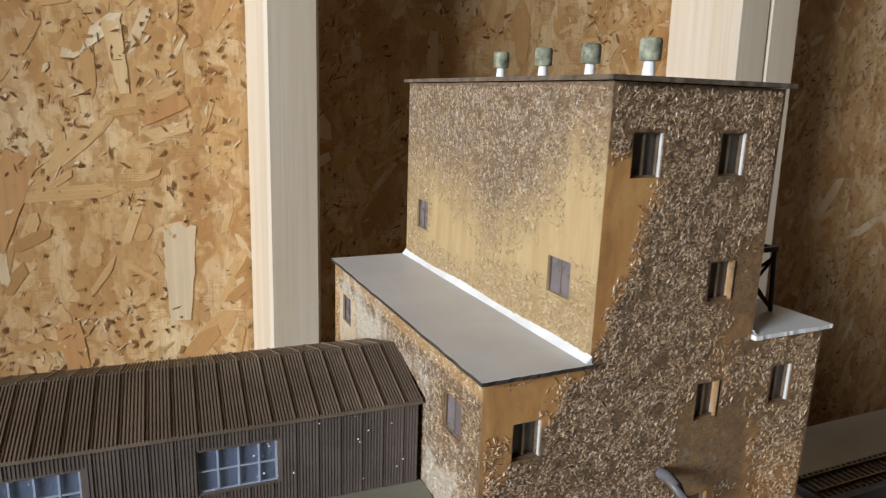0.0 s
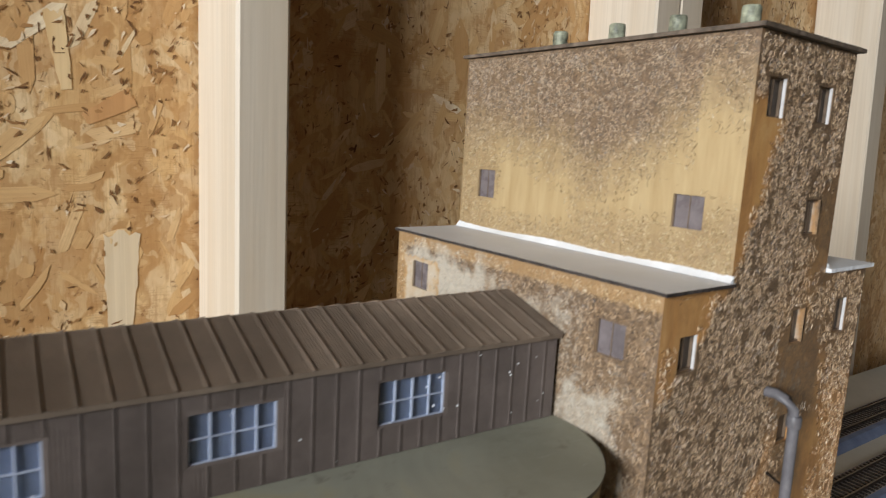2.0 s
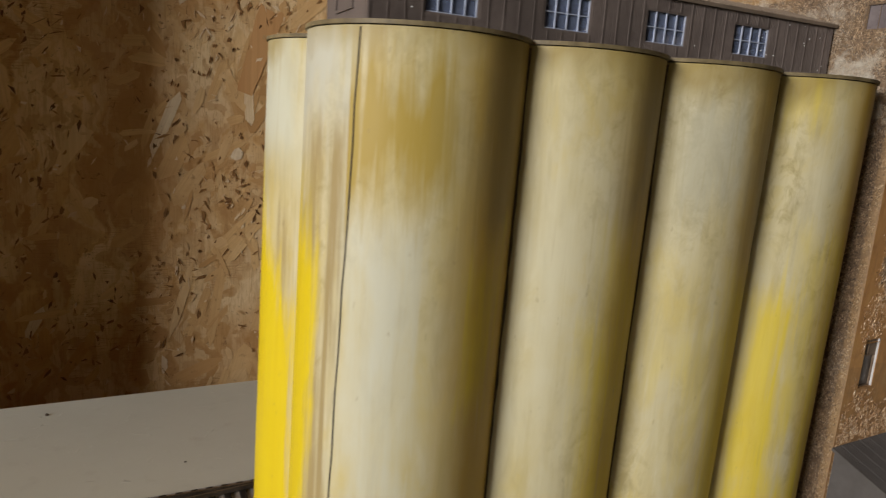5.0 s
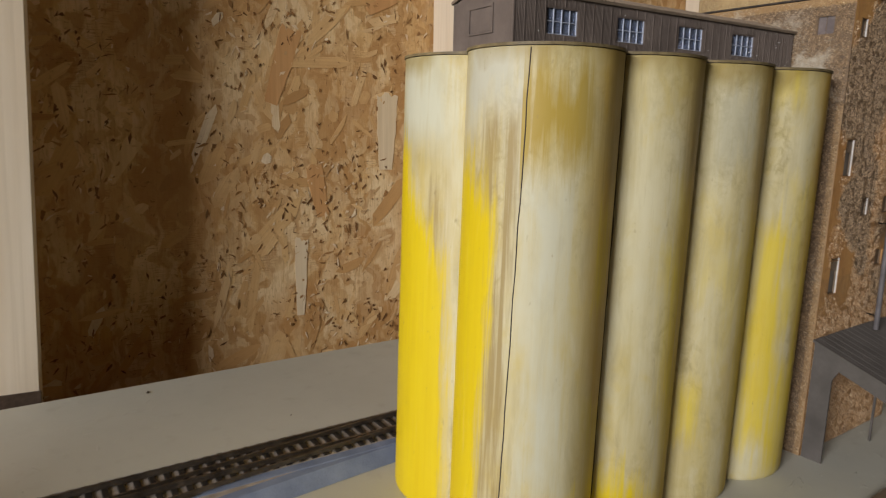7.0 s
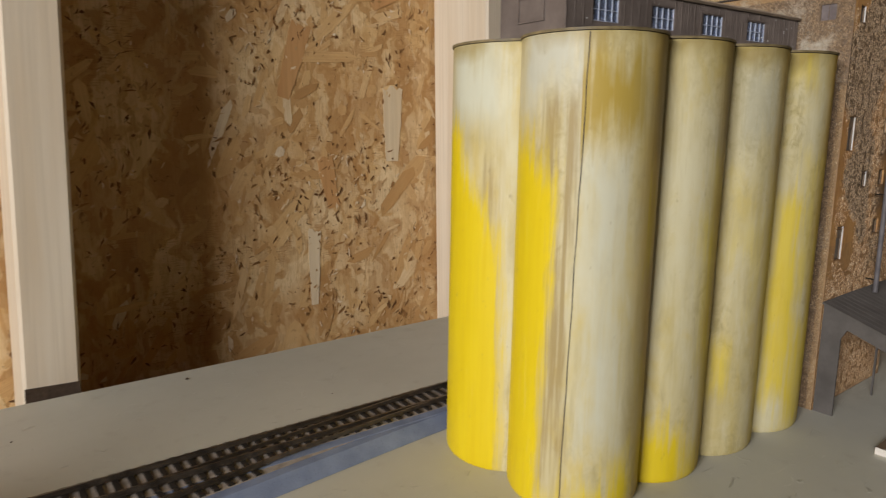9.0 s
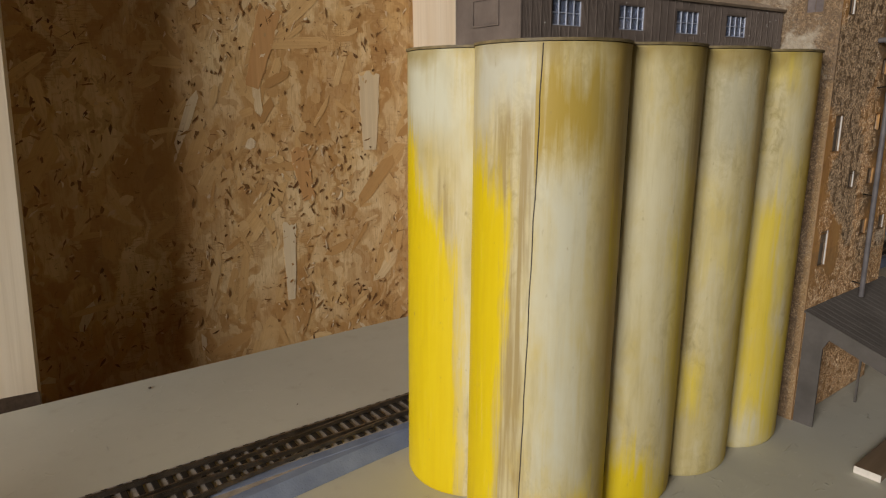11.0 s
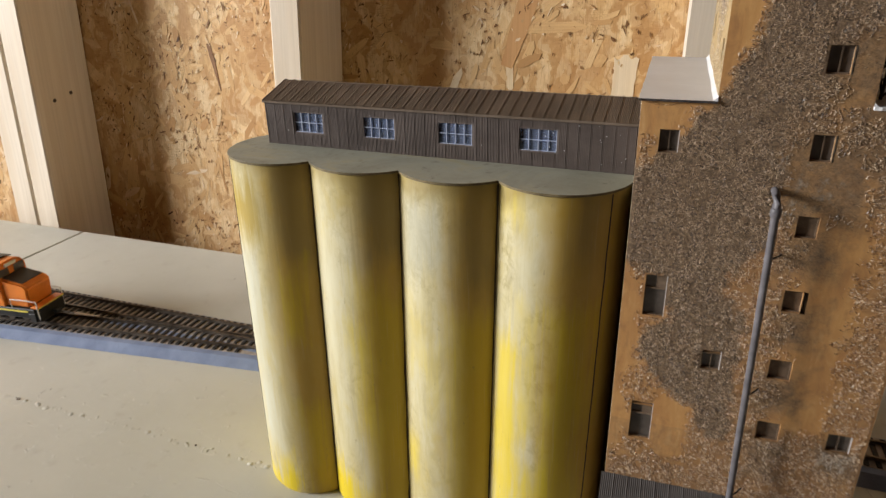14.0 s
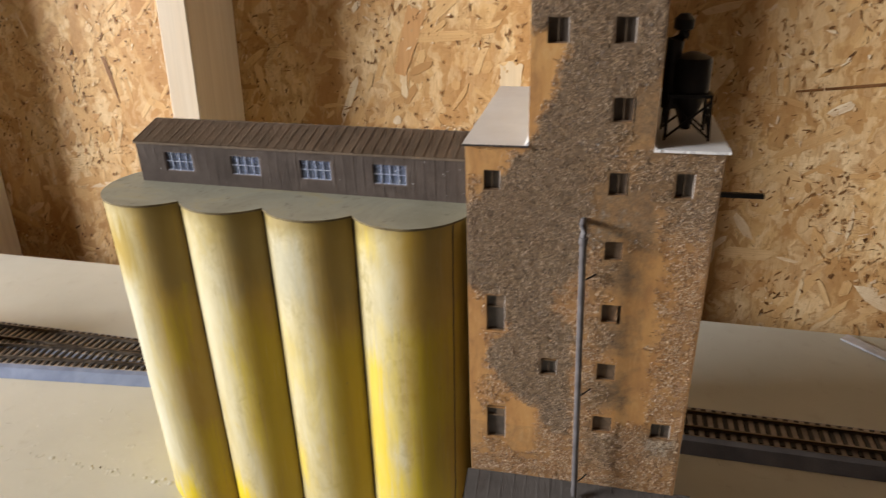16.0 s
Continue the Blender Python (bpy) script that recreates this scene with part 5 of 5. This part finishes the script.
gallery_end(-GL / 2, -1, True)
gallery_end(GL / 2, 1, False)
for side in (-1, 1):
    bm = bmesh.new()
    run = GW / 2 + 0.0012
    rise = GR - GH + 0.0008
    L = GL + 0.0012

    def on(x, t, lift):
        ln = math.hypot(run, rise)
        return (x, side * (run * (1 - t)) + side * lift * rise / ln, GH - 0.0002 + rise * t + lift * run / ln)
    n = int(L / 0.00078)
    x0 = -L / 2
    prof = []
    for k in range(n):
        x = x0 + L * k / n
        h = 0.00062 if k % 7 == 0 else 0.00036
        prof += [(x, 0.0), (x + L / n * 0.30, 0.0), (x + L / n * 0.42, h), (x + L / n * 0.88, h)]
    prof.append((x0 + L, 0.0))
    top = [[bm.verts.new(on(x, t, 0.0010 + h)) for x, h in prof] for t in (0.0, 1.0)]
    low = [[bm.verts.new(on(x, t, 0.0)) for x, h in (prof[0], prof[-1])] for t in (0.0, 1.0)]
    for i in range(len(prof) - 1):
        bm.faces.new((top[0][i], top[0][i + 1], top[1][i + 1], top[1][i]))
    bm.faces.new((low[0][0], low[0][1], low[1][1], low[1][0]))
    bm.faces.new([low[0][0]] + top[0] + [low[0][1]])
    bm.faces.new([low[1][0]] + top[1] + [low[1][1]])
    bm.faces.new((low[0][0], top[0][0], top[1][0], low[1][0]))
    bm.faces.new((low[0][1], top[0][-1], top[1][-1], low[1][1]))
    part("roof_sheet", bm, M_GROOF, gallery)

# ---- track ----
TRACK_V, BED_Z, TIE_Z, RAIL_Z = 0.1445, 0.0069, 0.0080, 0.0106


def main_line(u):
    return TRACK_V


def branch_line(u):
    d = max(0.0, -0.175 - u)
    return TRACK_V - 0.112 * d * d / (d + 0.05)


def siding_line(u):
    return TRACK_V + 0.0715


def sweep(bm, line, u0, u1, section, n):
    """A closed section of (sideways, z) carried along a line in plan."""
    rows = []
    for i in range(n + 1):
        u = u0 + (u1 - u0) * i / n
        v = line(u)
        s = (line(u + 0.001) - line(u - 0.001)) / 0.002
        k = math.hypot(1, s)
        rows.append([bm.verts.new((u - s / k * q, v + q / k, z)) for q, z in section])
    m = len(section)
    for a, b in zip(rows, rows[1:]):
        for k in range(m):
            bm.faces.new((a[k], a[(k + 1) % m], b[(k + 1) % m], b[k]))
    bm.faces.new(rows[0])
    bm.faces.new(rows[-1][::-1])
    return bm


def bed_section(dz):
    return [(-0.0285, 0.0002), (0.0190, 0.0002), (0.0168, BED_Z - dz), (-0.0215, BED_Z - dz)]


def lay_track(name, label, line, u0, u1, tie0, tie1, dz):
    t = thing(name, label, "railway track", SET)
    bm = bmesh.new()
    sweep(bm, line, u0, u1, bed_section(dz), 50)
    part("roadbed", bm, M_FOAM, t, "blue-grey foam roadbed")
    bm = bmesh.new()
    sweep(bm, line, u0 + 0.01, u1 - 0.01, [(-0.0158, BED_Z - 0.0006 - dz), (0.0162, BED_Z - 0.0006 - dz), (0.0162, BED_Z + 0.0002 - dz), (-0.0158, BED_Z + 0.0002 - dz)], 50)
    part("track_bed", bm, M_BALLAST, t, "dusty brown strip under the sleepers")
    for q in (-0.0088, 0.0088):
        bm = bmesh.new()
        sec = [(q - 0.0011, TIE_Z - dz), (q + 0.0011, TIE_Z - dz), (q + 0.0011, TIE_Z + 0.0003 - dz), (q + 0.00035, TIE_Z + 0.0006 - dz), (q + 0.00035, RAIL_Z - 0.0007 - dz), (q + 0.0006, RAIL_Z - 0.0005 - dz), (q + 0.0006, RAIL_Z - dz), (q - 0.0006, RAIL_Z - dz), (q - 0.0006, RAIL_Z - 0.0005 - dz), (q - 0.00035, RAIL_Z - 0.0007 - dz), (q - 0.00035, TIE_Z + 0.0006 - dz), (q - 0.0011, TIE_Z + 0.0003 - dz)]
        sweep(bm, line, tie0, tie1, sec, 50)
        part("rail", bm, M_RAIL, t, "tarnished metal rail")
    bm = boxed(-0.00155, 0.00155, -0.0152, 0.0152, BED_Z - 0.0002 - dz, TIE_Z - dz, 0.0002)
    first = None
    step = 0.0071
    k = 0
    u = tie0
    while u < tie1:
        if first is None:
            first = part("sleeper", bm, M_SLEEPER, t)
            ob = first
        else:
            ob = new("sleeper", first.data)
            ob.parent = t
        s = (line(u + 0.001) - line(u - 0.001)) / 0.002
        lo, hi = line(u) - 0.0152, line(u) + 0.0152
        if line is branch_line:      # where the two tracks overlap, the branch's sleepers stop short
            hi = min(hi, TRACK_V - 0.0158)
        ob.matrix_basis = pose(u, (lo + hi) / 2, 0, 0, 0, math.degrees(math.atan(s)) + RNG.uniform(-0.6, 0.6)) @ Matrix.Diagonal((1, (hi - lo) / 0.0304, 1, 1))
        u += step
    return t


lay_track("straight_track", "straight model railway track on blue-grey foam roadbed", main_line, -1.25, 0.95, -1.24, 0.94, 0.0)
lay_track("branch_track", "branching model railway track on blue-grey foam roadbed", branch_line, -1.05, -0.16, -1.04, -0.31, 0.0004)
lay_track("siding_track", "straight model railway siding behind the main track", siding_line, 0.42, 0.98, 0.425, 0.975, 0.0)
for q in (-0.0088, 0.0088):
    sec = [(q - 0.0006, TIE_Z + 0.0002), (q + 0.0006, TIE_Z + 0.0002), (q + 0.0005, RAIL_Z - 0.0003), (q - 0.0005, RAIL_Z - 0.0003)]
    point = part("switch_rail", sweep(bmesh.new(), branch_line, -0.310, -0.180, sec, 20), M_RAIL, None, "", 0, SET)
    tagged(point, "dark switch rail where the branch leaves the straight track", "switch rail", "switch rails")
frog = part("turnout_plate", boxed(-0.4995, -0.472, 0.1246, 0.1282, BED_Z + 0.0003, BED_Z + 0.0026, 0.0004), M_CUT, None, "", 0, SET)
tagged(frog, "small pale wooden wedge between the two tracks", "cover strip")

# ---- locomotive on the branch ----
LU = -0.512
slope = math.degrees(math.atan((branch_line(LU) - branch_line(LU - 0.12)) / 0.12))
LOCO = SET @ pose(LU, branch_line(LU), RAIL_Z - 0.0004, 0, 0, slope)
loco = thing("locomotive", "orange and black model diesel locomotive on the branch track", "locomotive", LOCO)
part("underframe", boxed(-0.178, 0.0, -0.0165, 0.0165, 0.0115, 0.0158, 0.0006), M_BLACK, loco)
for y in (-1, 1):
    part("side_stripe", boxed(-0.176, -0.006, *sorted((y * 0.0166, y * 0.0171)), 0.0128, 0.0142), M_LYELLOW, loco, "yellow stripe along the sill")
part("pilot", boxed(-0.001, 0.0035, -0.0150, 0.0150, 0.0025, 0.0156, 0.0008), M_BLACK, loco)
bm = bmesh.new()
box(bm, 0.0035, 0.0085, -0.0016, 0.0016, 0.0062, 0.0092, 0.0004)
box(bm, 0.0075, 0.0105, -0.0024, 0.0030, 0.0058, 0.0096, 0.0006)
part("coupler", bm, M_BLACK, loco)
for s in (-0.034, -0.146):
    bm = boxed(s - 0.026, s + 0.026, -0.0125, 0.0125, 0.0035, 0.0112, 0.0010)
    truck = part("truck", bm, M_BLACK, loco)
    for k in (-0.016, 0.0, 0.016):
        bm = bmesh.new()
        for y in (-0.0088, 0.0088):
            tube(bm, [(s + k, y - 0.0013, 0.0062), (s + k, y + 0.0013, 0.0062)], 0.0060, 16)
        part("wheelset", bm, M_RAIL, truck)
part("fuel_tank", boxed(-0.108, -0.072, -0.0135, 0.0135, 0.0030, 0.0114, 0.002), M_BLACK, loco)
bm = bmesh.new()
prism(bm, [(-0.006, 0.0160), (-0.0040, 0.0345), (-0.0075, 0.0385), (-0.0302, 0.0425), (-0.0302, 0.0160)], -0.0142, 0.0142, "y")
bmesh.ops.bevel(bm, geom=list(bm.edges), offset=0.0016, segments=2, affect="EDGES")
nose = part("short_hood", bm, M_ORANGE, loco, "wide orange nose", 40)
bm = bmesh.new()
prism(bm, [(-0.0092, 0.0380), (-0.0292, 0.0415), (-0.0292, 0.0431), (-0.0092, 0.0392)], -0.0118, 0.0118, "y")
part("nose_top", bm, M_LOCOROOF, nose, "dark anti-glare panel")
part("front_sill", boxed(-0.0045, 0.0042, -0.0152, 0.0152, 0.0159, 0.0176, 0.0004), M_ORANGE, loco, "orange front sill")
part("sill_line", boxed(0.0043, 0.0046, -0.0150, 0.0150, 0.0162, 0.0172), M_LYELLOW, loco, "yellow line on the front sill")
bm = bmesh.new()
prism(bm, [(-0.0165, 0.0160), (0.0165, 0.0160), (0.0165, 0.0475), (0.0125, 0.0530), (0.0060, 0.0550), (-0.0060, 0.0550), (-0.0125, 0.0530), (-0.0165, 0.0475)], -0.0525, -0.0302, "x")
bmesh.ops.bevel(bm, geom=list(bm.edges), offset=0.0007, segments=1, affect="EDGES")
cab = part("cab", bm, M_ORANGE, loco, "orange cab", 40)
bm = bmesh.new()
prism(bm, [(-0.0130, 0.0536), (-0.0062, 0.0556), (0.0062, 0.0556), (0.0130, 0.0536), (0.0130, 0.0544), (0.0062, 0.0564), (-0.0062, 0.0564), (-0.0130, 0.0544)], -0.0530, -0.0400, "x")
part("cab_roof", bm, M_LOCOROOF, cab, "dark cab roof")
for y0, y1 in ((-0.0140, -0.0030), (0.0030, 0.0140)):
    part("windshield", boxed(-0.0300, -0.0296, y0, y1, 0.0430, 0.0495), M_GLASS, cab)
for y in (-1, 1):
    part("side_window", boxed(-0.0490, -0.0350, *sorted((y * 0.0166, y * 0.0169)), 0.0360, 0.0450), M_GLASS, cab)
part("number_board", boxed(-0.0304, -0.0286, -0.0060, 0.0060, 0.0505, 0.0535, 0.0003), M_LWHITE, cab, "pale number board with a plain face")
bm = bmesh.new()
prism(bm, [(-0.0105, 0.0160), (0.0105, 0.0160), (0.0105, 0.0495), (0.0065, 0.0525), (-0.0065, 0.0525), (-0.0105, 0.0495)], -0.1740, -0.0528, "x")
bmesh.ops.bevel(bm, geom=list(bm.edges), offset=0.0007, segments=1, affect="EDGES")
hood = part("long_hood", bm, M_ORANGE, loco, "long orange engine hood", 40)
part("hood_top", boxed(-0.1725, -0.0540, -0.0062, 0.0062, 0.0522, 0.0536, 0.0004), M_LOCOROOF, hood, "dark hood top")
for x in (-0.085, -0.125, -0.155):
    bm = bmesh.new()
    lathe(bm, ((0.0062, 0.0536), (0.0064, 0.0544), (0.0060, 0.0556), (0.0020, 0.0558)), 18, (x, 0.0))
    part("fan", bm, M_BLACK, hood, "", 40)
for y in (-1, 1):
    bm = bmesh.new()
    tube(bm, [(-0.170, y * 0.0160, 0.0245), (-0.056, y * 0.0160, 0.0245)], 0.0004, 6)
    for k in range(8):
        x = -0.168 + 0.0158 * k
        tube(bm, [(x, y * 0.0160, 0.0158), (x, y * 0.0160, 0.0245)], 0.0004, 6)
    part("handrail", bm, M_LWHITE, loco, "thin white handrail")
    bm = bmesh.new()
    tube(bm, [(0.0030, y * 0.0150, 0.0060), (0.0030, y * 0.0150, 0.0230), (-0.0080, y * 0.0155, 0.0240), (-0.0240, y * 0.0155, 0.0240), (-0.0240, y * 0.0155, 0.0158)], 0.00055, 6)
    part("handrail", bm, M_LWHITE, loco, "thin white handrail")
    part("steps", boxed(-0.0070, 0.0000, *sorted((y * 0.0120, y * 0.0165)), 0.0030, 0.0114, 0.0005), M_BLACK, loco)

# ---- small things on the table ----
bm = bmesh.new()
box(bm, 0.0, 0.085, 0.0, 0.011, 0.0002, 0.0024, 0.0003)
strip = part("plastic_strip", bm, (M_BLUE,), None, "", 0, SET @ pose(0.272, 0.292, 0, 0, 0, -44))
tagged(strip, "pale grey plastic strip lying near the wall", "plastic strip")
bm = bmesh.new()
rng = random.Random(21)
for i in range(46):
    u, v = rng.uniform(-0.75, 0.35), rng.uniform(-0.15, 0.29)
    if -0.25 < u < 0.16 and -0.07 < v < 0.2 or 0.10 < v < 0.20:
        continue
    r = rng.uniform(0.0004, 0.0013)
    res = bmesh.ops.create_icosphere(bm, subdivisions=1, radius=r, matrix=pose(u, v, r * 0.35, rng.uniform(0, 90), rng.uniform(0, 90), 0))
    for vert in res["verts"]:
        vert.co.z = max(0.0001, vert.co.z * rng.uniform(0.5, 1.0))
crumbs = part("crumbs", bm, M_STEEL, None, "", 0, SET)
tagged(crumbs, "dark crumbs and chips scattered on the table", "debris", "", "stuff")
